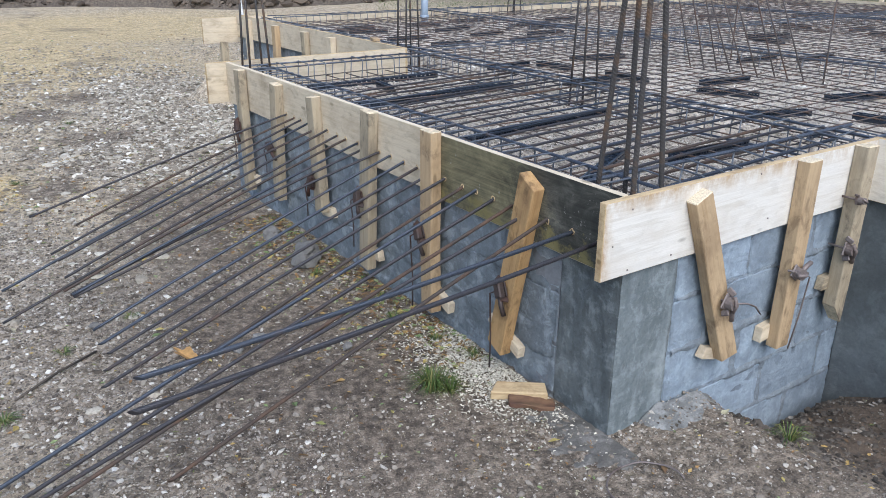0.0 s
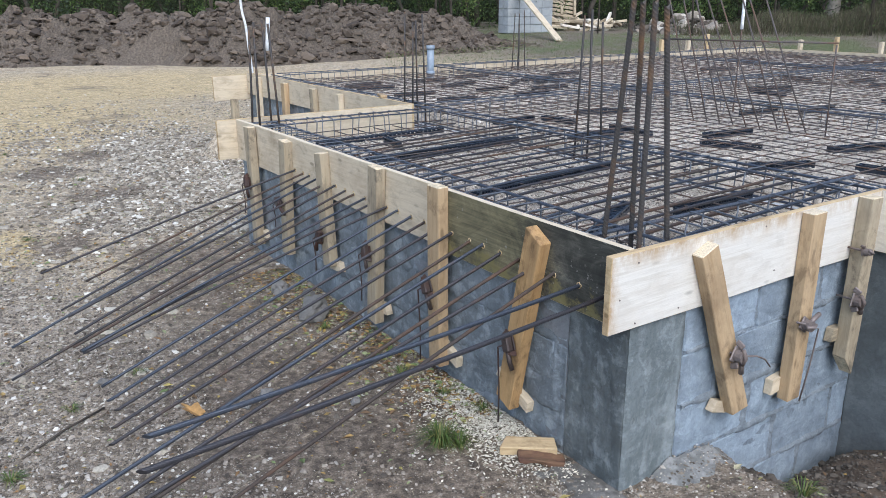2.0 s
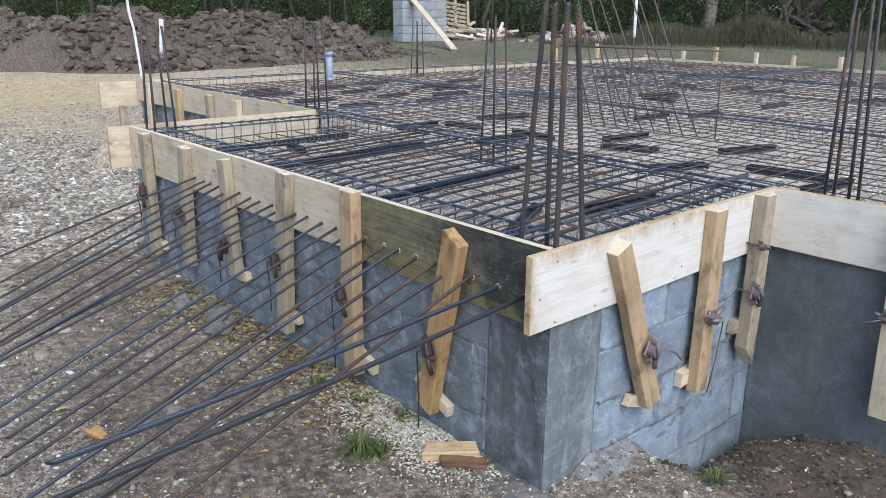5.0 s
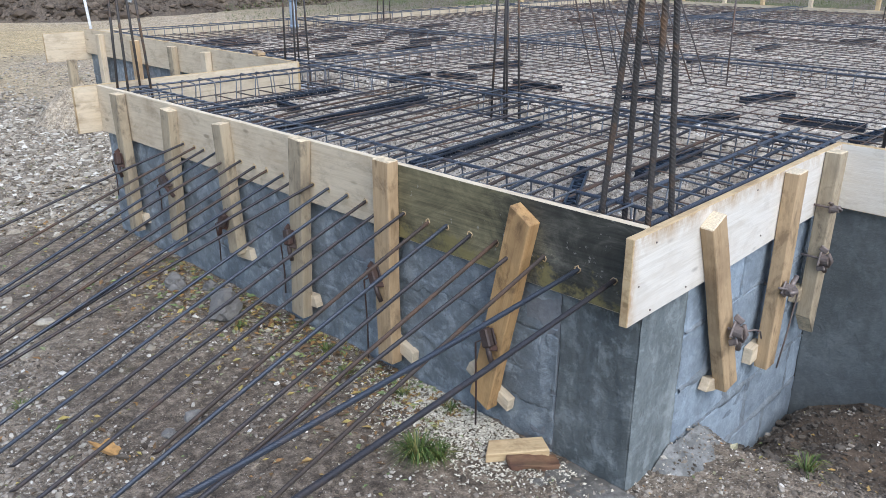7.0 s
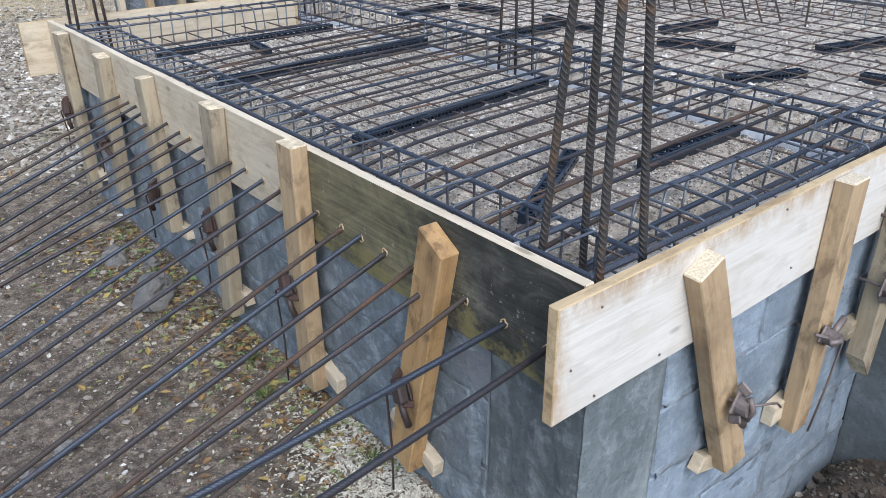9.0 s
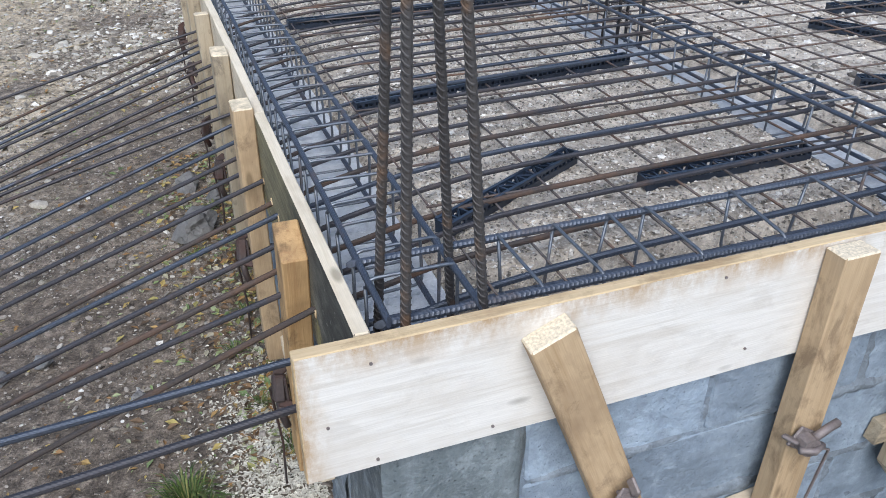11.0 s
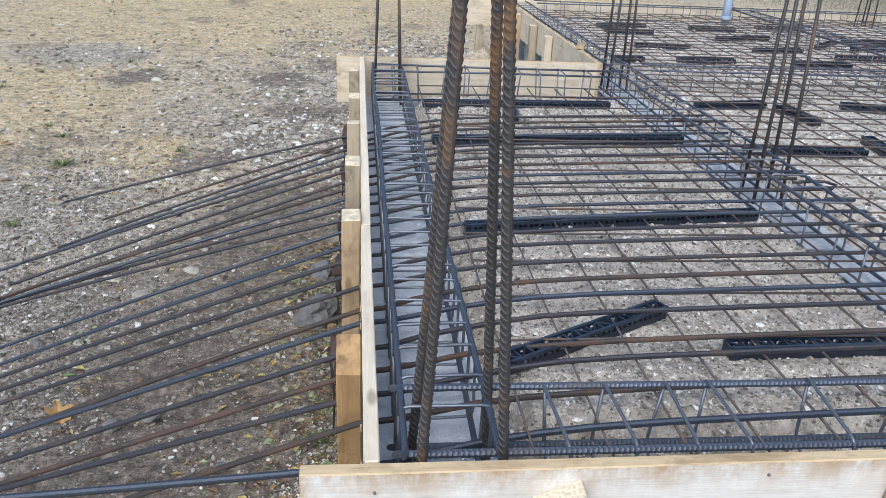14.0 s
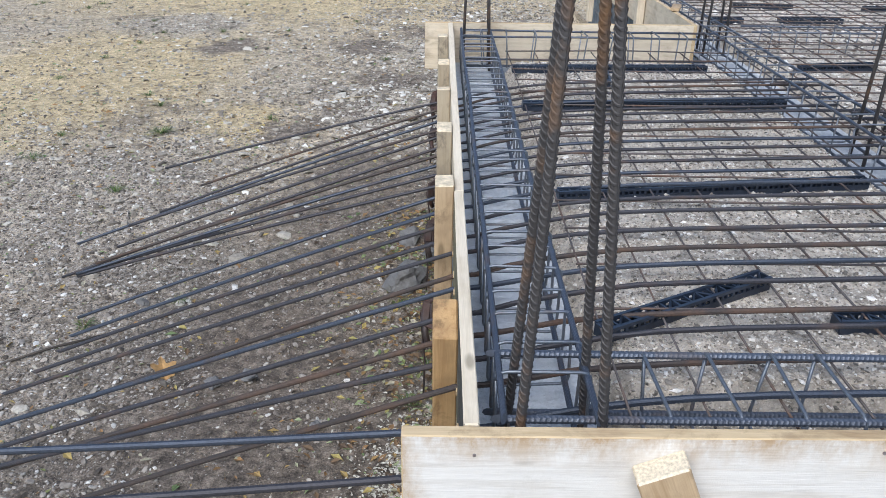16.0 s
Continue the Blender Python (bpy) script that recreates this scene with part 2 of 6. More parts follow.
CLAMPMAT = steel("rusty_clamp", (0.21, 0.18, 0.175), (0.10, 0.066, 0.055), 0.50, 0.55, 0.35)
CLAMPDARK = steel("dark_clamp", (0.075, 0.058, 0.056), (0.075, 0.033, 0.024), 0.46, 0.5, 0.4)


def plain(name, colour, rough=0.5, metal=0.0, vary=0.25, scale=30.0):
    m, nt, b = start_mat(name, rough, metal)
    n = noise_tex(nt, coords(nt, (1, 1, 1), 5.0), scale, 4)
    col = ramp(nt, n, [(0.3, tuple(c * (1 - vary) for c in colour)), (0.7, tuple(min(1, c * (1 + vary)) for c in colour))])
    nt.links.new(col, b.inputs["Base Color"])
    bump(nt, b, n, 0.15, 0.002)
    return m


ENDGRAIN = plain("sawn_end", (0.62, 0.52, 0.37), 0.9, 0.0, 0.35, 55.0)
FRESHEND = plain("fresh_sawn_end", (0.66, 0.565, 0.42), 0.95, 0.0, 0.3, 190.0)
PLASTIC = plain("black_plastic", (0.018, 0.026, 0.042), 0.30, 0.0, 0.3)
WHITEPIPE = plain("white_plastic", (0.72, 0.74, 0.76), 0.4)
PVC = plain("grey_blue_pvc", (0.25, 0.31, 0.39), 0.4, 0.0, 0.15)


def soil(name, dark, light, pebble, gravel_amount, big_scale=1.2):
    """Plain earth with grit."""
    m, nt, b = start_mat(name, 0.95)
    v = coords(nt, (1, 1, 1), 0, True)
    broad = noise_tex(nt, v, big_scale, 5, 0.6, 0.3)
    mid = noise_tex(nt, v, 22.0, 5, 0.7)
    fine = noise_tex(nt, v, 140.0, 4, 0.7)
    col = ramp(nt, mid, [(0.3, dark), (0.7, light)])
    col = mix(nt, 1.0, col, ramp(nt, broad, [(0.35, 0.82), (0.6, 1.15)]), "MULTIPLY")
    for s, amount in ((95.0, gravel_amount), (200.0, gravel_amount)):
        vor = node(nt, "ShaderNodeTexVoronoi", {"Vector": v, "Scale": s})
        tone = node(nt, "ShaderNodeSeparateColor", {0: vor.outputs["Color"]}).outputs[0]
        pick = ramp(nt, tone, [(0.62, 0.0), (0.7, amount)])
        edge = ramp(nt, vor.outputs["Distance"], [(0.16, 1.0), (0.34, 0.0)])
        f = node(nt, "ShaderNodeMath", {0: pick, 1: edge}, operation="MULTIPLY").outputs[0]
        col = mix(nt, f, col, mix(nt, tone, tuple(c * 0.5 for c in pebble), pebble))
    nt.links.new(col, b.inputs["Base Color"])
    bump(nt, b, node(nt, "ShaderNodeMath", {0: mid, 1: fine}, operation="ADD").outputs[0], 0.8, 0.012)
    return m


# Where the yard is bare trodden earth, dry straw-coloured turf, or gravel: middle x, y and half widths.
EARTH_SPOTS = ((-1.04, 4.0, 0.17, 0.26), (-2.05, 6.5, 0.30, 0.30), (-0.42, 2.95, 0.42, 0.80), (-0.62, 0.65, 0.62, 0.60), (-0.75, 1.40, 0.40, 0.35), (-0.35, 5.35, 0.42, 0.25),
               (-0.70, 4.50, 0.25, 0.20), (-0.20, 7.35, 0.35, 0.30), (-0.77, 6.70, 0.30, 0.40))
STRAW_SPOTS = ((-2.9, 5.4, 1.1, 1.8), (-1.45, 4.15, 0.32, 0.36), (-1.8, 11.0, 3.2, 3.4), (1.6, 14.5, 3.5, 2.6))
GRAVEL_SPOTS = ((-2.0, 2.7, 0.85, 0.90), (-0.40, 4.5, 0.45, 0.60), (-2.8, 7.6, 0.60, 0.60), (0.45, 6.2, 0.70, 1.80), (-1.38, 1.7, 0.38, 1.0), (-1.25, 0.45, 0.40, 0.50))


def yard(name):
    """Trodden earth, tan turf and gravel, with pebbles of three sizes set in it."""
    m, nt, b = start_mat(name, 0.95)
    v = coords(nt, (1, 1, 1), 0, True)
    sep = node(nt, "ShaderNodeSeparateXYZ", {0: v})

    def calc(op, p, q):
        return node(nt, "ShaderNodeMath", {0: p, 1: q}, operation=op).outputs[0]

    def between(value, lo, hi, a=0.0, c=1.0):
        return node(nt, "ShaderNodeMapRange", {"Value": value, "From Min": lo, "From Max": hi, "To Min": a, "To Max": c}).outputs[0]
    wob = node(nt, "ShaderNodeTexNoise", {"Vector": v, "Scale": 2.4, "Detail": 7.0, "Roughness": 0.72}).outputs["Color"]
    wob = node(nt, "ShaderNodeVectorMath", {0: wob, 1: (0.5, 0.5, 0.5)}, operation="SUBTRACT").outputs[0]
    wob = node(nt, "ShaderNodeVectorMath", {0: wob, 1: (1.3, 1.3, 0.0)}, operation="MULTIPLY").outputs[0]
    warped = node(nt, "ShaderNodeVectorMath", {0: v, 1: wob}, operation="ADD").outputs[0]

    def zone(spots):
        out = None
        for cx, cy, rx, ry in spots:
            p = node(nt, "ShaderNodeMapping", {"Vector": warped, "Location": (-cx / rx, -cy / ry, 0), "Scale": (1 / rx, 1 / ry, 0)}).outputs[0]
            d = node(nt, "ShaderNodeVectorMath", {0: p}, operation="LENGTH").outputs["Value"]
            f = between(d, 1.35, 0.75)
            out = f if out is None else calc("MAXIMUM", out, f)
        return out
    earth, straw, grav = zone(EARTH_SPOTS), zone(STRAW_SPOTS), zone(GRAVEL_SPOTS)
    broad = noise_tex(nt, v, 1.1, 6, 0.68, 0.4)
    coarse = noise_tex(nt, v, 6.0, 7, 0.75)
    mid = noise_tex(nt, v, 24.0, 6, 0.72)
    fine = noise_tex(nt, v, 150.0, 4, 0.7)
    grain = calc("ADD", calc("MULTIPLY", mid, 0.6), calc("MULTIPLY", fine, 0.4))
    # near the wall and in front of it the yard is dark earth, farther off tan
    near = calc("MULTIPLY", between(sep.outputs[0], -2.2, -1.2), between(sep.outputs[1], 3.3, 2.0))
    front = between(sep.outputs[1], 0.9, 0.1)
    near = calc("MAXIMUM", near, front)
    dark = ramp(nt, grain, [(0.36, (0.042, 0.033, 0.026)), (0.5, (0.168, 0.135, 0.106)), (0.64, (0.38, 0.312, 0.248))])
    tan = ramp(nt, grain, [(0.34, (0.17, 0.132, 0.09)), (0.5, (0.47, 0.382, 0.265)), (0.66, (0.76, 0.64, 0.465))])
    dry = ramp(nt, grain, [(0.34, (0.23, 0.168, 0.09)), (0.5, (0.55, 0.43, 0.25)), (0.66, (0.80, 0.66, 0.42))])
    grit = ramp(nt, grain, [(0.34, (0.14, 0.115, 0.088)), (0.5, (0.45, 0.382, 0.298)), (0.66, (0.78, 0.70, 0.575))])
    grit = mix(nt, calc("MULTIPLY", near, 0.65), grit, dark)
    col = mix(nt, near, tan, dark)
    col = mix(nt, ramp(nt, broad, [(0.44, 0.0), (0.60, 0.55)]), col, grit)
    col = mix(nt, straw, col, dry)
    col = mix(nt, calc("MULTIPLY", grav, 0.85), col, grit)
    bare = calc("MAXIMUM", earth, calc("MULTIPLY", ramp(nt, noise_tex(nt, v, 0.8, 6, 0.7, 0.5), [(0.56, 0.0), (0.64, 0.75)]), between(sep.outputs[0], 5.0, 1.0)))
    col = mix(nt, calc("MULTIPLY", bare, 0.92), col, dark)
    col = mix(nt, 1.0, col, ramp(nt, coarse, [(0.32, 0.66), (0.5, 1.0), (0.68, 1.3)]), "MULTIPLY")
    green = calc("MULTIPLY", ramp(nt, noise_tex(nt, v, 2.1, 7, 0.78), [(0.60, 0.0), (0.70, 0.55)]), calc("SUBTRACT", 1.0, bare))
    col = mix(nt, green, col, mix(nt, mid, (0.07, 0.085, 0.03), (0.24, 0.245, 0.10)))
    east = between(sep.outputs[0], 8.0, 13.0)
    turf = mix(nt, ramp(nt, noise_tex(nt, v, 0.5, 6, 0.7), [(0.45, 0.0), (0.58, 0.9)]), mix(nt, mid, (0.09, 0.072, 0.056), (0.25, 0.208, 0.165)), mix(nt, mid, (0.05, 0.075, 0.025), (0.15, 0.175, 0.07)))
    col = mix(nt, east, col, turf)
    # darker brown, with fewer pebbles, in the dug ground before the front wall
    darker = calc("MULTIPLY", between(sep.outputs[0], 0.45, 0.8), between(sep.outputs[1], 0.3, -0.05))
    col = mix(nt, darker, col, mix(nt, ramp(nt, mid, [(0.3, 0.0), (0.7, 1.0)]), (0.05, 0.037, 0.028), (0.17, 0.13, 0.10)))
    # pebbles: how many there are goes by the kind of ground
    cover = calc("ADD", 0.34, calc("MULTIPLY", grav, 0.55))
    cover = calc("ADD", cover, calc("MULTIPLY", calc("SUBTRACT", 1.0, near), 0.16))
    cover = calc("SUBTRACT", cover, calc("MULTIPLY", bare, 0.22))
    cover = calc("SUBTRACT", cover, calc("MULTIPLY", straw, 0.12))
    cover = calc("ADD", cover, between(coarse, 0.3, 0.7, -0.15, 0.15))
    cover = calc("SUBTRACT", cover, calc("MULTIPLY", darker, 0.3))
    flat = coords(nt, (1, 1, 0), 0, True)
    height = calc("MULTIPLY", grain, 1.6)
    for scale in (62.0, 110.0, 200.0):
        cell = node(nt, "ShaderNodeTexVoronoi", {"Vector": flat, "Scale": scale})
        rgb = node(nt, "ShaderNodeSeparateColor", {0: cell.outputs["Color"]})
        size = between(rgb.outputs[0], 0.0, 1.0, 0.16, 0.44)
        body = between(calc("SUBTRACT", size, cell.outputs["Distance"]), 0.0, 0.10)
        body = calc("MULTIPLY", body, calc("GREATER_THAN", cover, rgb.outputs[1]))
        tone = ramp(nt, rgb.outputs[2], [(0.0, (0.085, 0.070, 0.058)), (0.4, (0.24, 0.203, 0.165)), (0.78, (0.42, 0.37, 0.31)), (0.94, (0.54, 0.495, 0.435)), (1.0, (0.76, 0.73, 0.68))])
        col = mix(nt, calc("MULTIPLY", body, 0.9), col, tone)
        height = calc("ADD", height, calc("MULTIPLY", body, 45.0 / scale))
    nt.links.new(col, b.inputs["Base Color"])
    bump(nt, b, height, 0.9, 0.012)
    return m


GROUND = yard("yard_earth")
FILL = soil("gravel_fill", (0.25, 0.215, 0.175), (0.78, 0.70, 0.60), (0.78, 0.73, 0.66), 0.6, 2.0)
HEAPSOIL = soil("dug_earth", (0.042, 0.034, 0.028), (0.185, 0.152, 0.124), (0.24, 0.20, 0.17), 0.3, 0.5)


def island(name, stops, rough=0.9):
    """Colour from piece to piece."""
    m, nt, b = start_mat(name, rough)
    r = node(nt, "ShaderNodeNewGeometry").outputs["Random Per Island"]
    n = noise_tex(nt, coords(nt, (1, 1, 1), 0, True), 90.0, 3)
    col = mix(nt, 0.5, ramp(nt, r, stops), ramp(nt, r, stops), "MIX")
    col = mix(nt, 1.0, col, ramp(nt, n, [(0.3, 0.7), (0.7, 1.15)]), "MULTIPLY")
    nt.links.new(col, b.inputs["Base Color"])
    return m


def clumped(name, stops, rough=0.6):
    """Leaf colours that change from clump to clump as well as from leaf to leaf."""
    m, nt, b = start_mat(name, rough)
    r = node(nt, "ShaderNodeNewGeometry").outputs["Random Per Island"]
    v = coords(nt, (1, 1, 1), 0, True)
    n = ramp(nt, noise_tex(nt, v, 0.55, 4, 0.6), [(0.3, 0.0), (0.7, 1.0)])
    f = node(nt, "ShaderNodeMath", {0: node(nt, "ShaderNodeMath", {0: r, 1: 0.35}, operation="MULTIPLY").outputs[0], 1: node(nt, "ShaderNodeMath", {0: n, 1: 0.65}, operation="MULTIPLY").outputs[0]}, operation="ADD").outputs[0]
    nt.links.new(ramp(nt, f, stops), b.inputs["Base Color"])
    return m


STONES = island("gravel_stone", [(0.0, (0.07, 0.058, 0.048)), (0.4, (0.21, 0.18, 0.15)), (0.80, (0.38, 0.34, 0.295)), (0.94, (0.52, 0.485, 0.435)), (1.0, (0.78, 0.76, 0.72))])
YARDSTONES = island("yard_stone", [(0.0, (0.14, 0.12, 0.10)), (0.45, (0.32, 0.285, 0.235)), (0.85, (0.50, 0.465, 0.40)), (1.0, (0.76, 0.74, 0.69))])
FILLSTONES = island("fill_stone", [(0.0, (0.10, 0.09, 0.078)), (0.40, (0.40, 0.36, 0.315)), (0.85, (0.64, 0.60, 0.54)), (1.0, (0.86, 0.84, 0.80))])
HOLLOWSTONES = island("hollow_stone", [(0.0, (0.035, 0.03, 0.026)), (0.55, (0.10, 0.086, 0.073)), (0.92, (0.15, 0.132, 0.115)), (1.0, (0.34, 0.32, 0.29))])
CLODS = island("earth_clod", [(0.0, (0.055, 0.042, 0.033)), (0.6, (0.115, 0.09, 0.071)), (1.0, (0.185, 0.147, 0.117))])
LEAVES = island("fallen_leaf", [(0.0, (0.075, 0.05, 0.032)), (0.25, (0.17, 0.105, 0.055)), (0.45, (0.34, 0.19, 0.075)), (0.62, (0.46, 0.36, 0.12)), (0.75, (0.13, 0.19, 0.07)), (0.86, (0.25, 0.32, 0.14)), (1.0, (0.44, 0.39, 0.29))], 0.7)
TWIGS = island("dark_twig", [(0.0, (0.03, 0.024, 0.019)), (0.7, (0.075, 0.057, 0.043)), (1.0, (0.15, 0.115, 0.08))], 0.9)
STRAW = island("straw", [(0.0, (0.22, 0.17, 0.10)), (1.0, (0.55, 0.47, 0.33))])
BLADES = island("grass_blade", [(0.0, (0.045, 0.085, 0.02)), (0.6, (0.09, 0.15, 0.035)), (1.0, (0.24, 0.22, 0.08))], 0.6)
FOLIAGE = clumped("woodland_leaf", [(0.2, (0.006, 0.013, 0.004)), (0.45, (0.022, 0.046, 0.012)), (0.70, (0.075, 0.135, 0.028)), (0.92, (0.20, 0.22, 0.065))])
REED = island("dry_reed", [(0.0, (0.045, 0.038, 0.024)), (0.5, (0.12, 0.104, 0.066)), (0.8, (0.05, 0.075, 0.024)), (1.0, (0.22, 0.195, 0.135))], 0.8)
CHIPS = island("pale_chip", [(0.0, (0.42, 0.40, 0.33)), (1.0, (0.76, 0.73, 0.64))], 0.9)
ORANGE = plain("orange_leaf", (0.42, 0.245, 0.095), 0.7, 0.0, 0.35, 60.0)
TRUNK = plain("tree_bark", (0.065, 0.055, 0.046), 0.9, 0.0, 0.5, 8.0)
POLE = plain("weathered_pole", (0.30, 0.275, 0.24), 0.9, 0.0, 0.3, 8.0)
ROCK = concrete("grey_rock", (0.22, 0.215, 0.21), (0.33, 0.325, 0.32), 2.0, 0.4)


# ---- mesh helpers ----
def mesh_of(name, verts, faces, material, smooth=False):
    me = bpy.data.meshes.new(name)
    me.from_pydata([tuple(map(float, v)) for v in verts], [], [tuple(map(int, q)) for q in faces])
    me.materials.append(material)
    if smooth:
        me.polygons.foreach_set("use_smooth", [True] * len(me.polygons))
    me.update()
    return me


def put(name, me, m=None, parent=None, label="", category="", group="", kind=""):
    ob = new(name, me)
    if parent is not None:
        ob.parent = parent
    if m is not None:
        ob.matrix_local = m
    return tagged(ob, label, category, group, kind)


def basis(o, along, up=(0, 0, 1)):
    """A pose at o with x along a direction and z near up."""
    x = Vector(along).normalized()
    y = Vector(up).cross(x).normalized()
    z = x.cross(y)
    return Matrix.Translation(o) @ Matrix((x, y, z)).transposed().to_4x4()


def tube(path, r, sides=6, rib=0.0, pitch=0.009, step=None):
    """Verts and faces of a round bar along a path; rib: height of oblique ribs."""
    p = np.array(path, float)
    seg = np.linalg.norm(np.diff(p, axis=0), axis=1)
    s = np.r_[0, np.cumsum(seg)]
    if rib:
        step = pitch / 3
    if step:
        n = max(2, int(s[-1] / step) + 1)
        t = np.linspace(0, s[-1], n)
        p = np.stack([np.interp(t, s, p[:, k]) for k in range(3)], 1)
    n = len(p)
    tan = np.gradient(p, axis=0)
    tan /= np.linalg.norm(tan, axis=1)[:, None] + 1e-9
    ref = np.array([0.31, 0.17, 0.93]) if abs(tan[0, 2]) < 0.8 else np.array([0.93, 0.31, 0.17])
    u = np.cross(tan, ref)
    u /= np.linalg.norm(u, axis=1)[:, None]
    w = np.cross(tan, u)
    a = np.arange(sides) * 2 * np.pi / sides
    rad = r * (1 + (rib * np.array([0.0, 0.15, 1.0])[np.arange(n) % 3] if rib else np.zeros(n)))
    ring = p[:, None] + rad[:, None, None] * (np.cos(a)[None, :, None] * u[:, None] + np.sin(a)[None, :, None] * w[:, None])
    if rib:
        ring = ring + (r * 1.5 * np.cos(a + 0.6))[None, :, None] * tan[:, None]
    v = ring.reshape(-1, 3)
    i, j = np.meshgrid(np.arange(n - 1), np.arange(sides), indexing="ij")
    j2 = (j + 1) % sides
    f = np.stack([i * sides + j, i * sides + j2, (i + 1) * sides + j2, (i + 1) * sides + j], -1).reshape(-1, 4).tolist()
    f += [list(range(sides))[::-1], [(n - 1) * sides + k for k in range(sides)]]
    return v, f


def herring_bar(path, r, pitch=0.0125, sides=12):
    """A thick reinforcing bar: two seams along it, and between them short oblique ribs that slant in opposite ways."""
    p = np.array(path, float)
    s = np.r_[0, np.cumsum(np.linalg.norm(np.diff(p, axis=0), axis=1))]
    marks = np.array([0.0, 0.52, 0.66, 0.86])
    t = (np.arange(int(s[-1] / pitch))[:, None] + marks[None]).reshape(-1) * pitch
    height = np.tile([0.0, 0.0, 1.0, 1.0], len(t) // 4)
    p = np.stack([np.interp(t, s, p[:, k]) for k in range(3)], 1)
    tan = unit(np.gradient(p, axis=0))
    u = unit(np.cross(tan, np.array([0.93, 0.31, 0.17])))
    w = np.cross(tan, u)
    a = np.arange(sides) * 2 * np.pi / sides
    flank = np.abs(np.sin(a))
    rad = r * (1 + 0.17 * height[:, None] * (flank ** 0.7)[None] + (0.12 * (flank < 0.2))[None])
    ring = p[:, None] + rad[..., None] * (np.cos(a)[None, :, None] * u[:, None] + np.sin(a)[None, :, None] * w[:, None])
    ring = ring + (r * 1.1 * np.cos(a) * np.sign(np.sin(a) + 1e-6))[None, :, None] * tan[:, None]
    n = len(p)
    i, j = np.meshgrid(np.arange(n - 1), np.arange(sides), indexing="ij")
    j2 = (j + 1) % sides
    f = np.stack([i * sides + j, i * sides + j2, (i + 1) * sides + j2, (i + 1) * sides + j], -1).reshape(-1, 4).tolist()
    f += [list(range(sides))[::-1], [(n - 1) * sides + k for k in range(sides)]]
    return ring.reshape(-1, 3), f


def join(pieces):
    v, f, at = [], [], 0
    for pv, pf in pieces:
        v.append(np.array(pv, float))
        f += [[k + at for k in q] for q in pf]
        at += len(pv)
    return np.concatenate(v), f


def bar_part(name, path, r, material, parent, label="", sides=6, rib=0.0, pitch=0.009):
    v, f = tube(path, r, sides, rib, pitch)
    return put(name, mesh_of(name, v, f, material, not rib), None, parent, label)


def timber_mesh(name, length, width, thick, material, seed=0, bevel=0.003, rough=0.0012, cut=(0, 0), edge=None, ends=None):
    """A sawn timber along x, centred in y and z, its first end at x = 0; cut: how far each end is cut aslant."""
    bm = bmesh.new()
    bmesh.ops.create_cube(bm, size=1)
    for v in bm.verts:
        v.co = Vector(((v.co.x + 0.5) * length, v.co.y * width, v.co.z * thick))
    bmesh.ops.bevel(bm, geom=bm.edges[:], offset=bevel, segments=1, affect="EDGES")
    n = max(1, int(length / 0.12))
    for k in range(1, n):
        bmesh.ops.bisect_plane(bm, geom=bm.verts[:] + bm.edges[:] + bm.faces[:], plane_co=(length * k / n, 0, 0), plane_no=(1, 0, 0))
    for v in bm.verts:
        q = v.co
        d = noise.noise_vector(Vector((q.x * 4 + seed * 7.3, q.y * 9, q.z * 9)))
        e = noise.noise(Vector((q.x * 1.3 + seed * 3.1, 2.2, seed)))
        v.co = q + d * rough * 1.6 + Vector((0, 0, e * rough * 2.5))
        if cut[0] and q.x < length / 2:
            v.co.x += cut[0] * (q.y / width) * max(0, 1 - q.x / (length * 0.3))
        if cut[1] and q.x > length / 2:
            v.co.x += cut[1] * (q.y / width) * max(0, (q.x - length * 0.7) / (length * 0.3))
    bm.normal_update()
    for face in bm.faces:
        nn = face.normal
        if ends and abs(nn.x) > 0.6:
            face.material_index = 1
        elif edge and abs(nn.y) > 0.6 or (edge and abs(nn.x) > 0.6):
            face.material_index = 1
    me = bpy.data.meshes.new(name)
    bm.to_mesh(me)
    bm.free()
    me.materials.append(material)
    if edge or ends:
        me.materials.append(edge or ends)
    return me


def box_mesh(name, lo, hi, material, bevel=0.004, rough=0.0, cuts=0, seed=0.0):
    bm = bmesh.new()
    bmesh.ops.create_cube(bm, size=1)
    lo, hi = Vector(lo), Vector(hi)
    for v in bm.verts:
        v.co = Vector([lo[k] + (v.co[k] + 0.5) * (hi[k] - lo[k]) for k in range(3)])
    if bevel:
        bmesh.ops.bevel(bm, geom=bm.edges[:], offset=bevel, segments=1, affect="EDGES")
    if cuts:
        bmesh.ops.subdivide_edges(bm, edges=bm.edges[:], cuts=cuts, use_grid_fill=True)
    if rough:
        for v in bm.verts:
            v.co += noise.noise_vector(v.co * 11 + Vector((seed, 0, 0))) * rough + noise.noise_vector(v.co * 45) * rough * 0.5
    me = bpy.data.meshes.new(name)
    bm.to_mesh(me)
    bm.free()
    me.materials.append(material)
    return me


def thing(name, label, category, group="", at=(0, 0, 0)):
    ob = new(name)
    ob.empty_display_size = 0.1
    ob.location = at
    return tagged(ob, label, category, group)


def grid_mesh(name, xs, ys, height, material, smooth=True):
    xs, ys = np.asarray(xs, float), np.asarray(ys, float)
    v = [(x, y, height(x, y)) for y in ys for x in xs]
    nx = len(xs)
    f = [(j * nx + i, j * nx + i + 1, (j + 1) * nx + i + 1, (j + 1) * nx + i) for j in range(len(ys) - 1) for i in range(nx - 1)]
    return mesh_of(name, v, f, material, smooth)


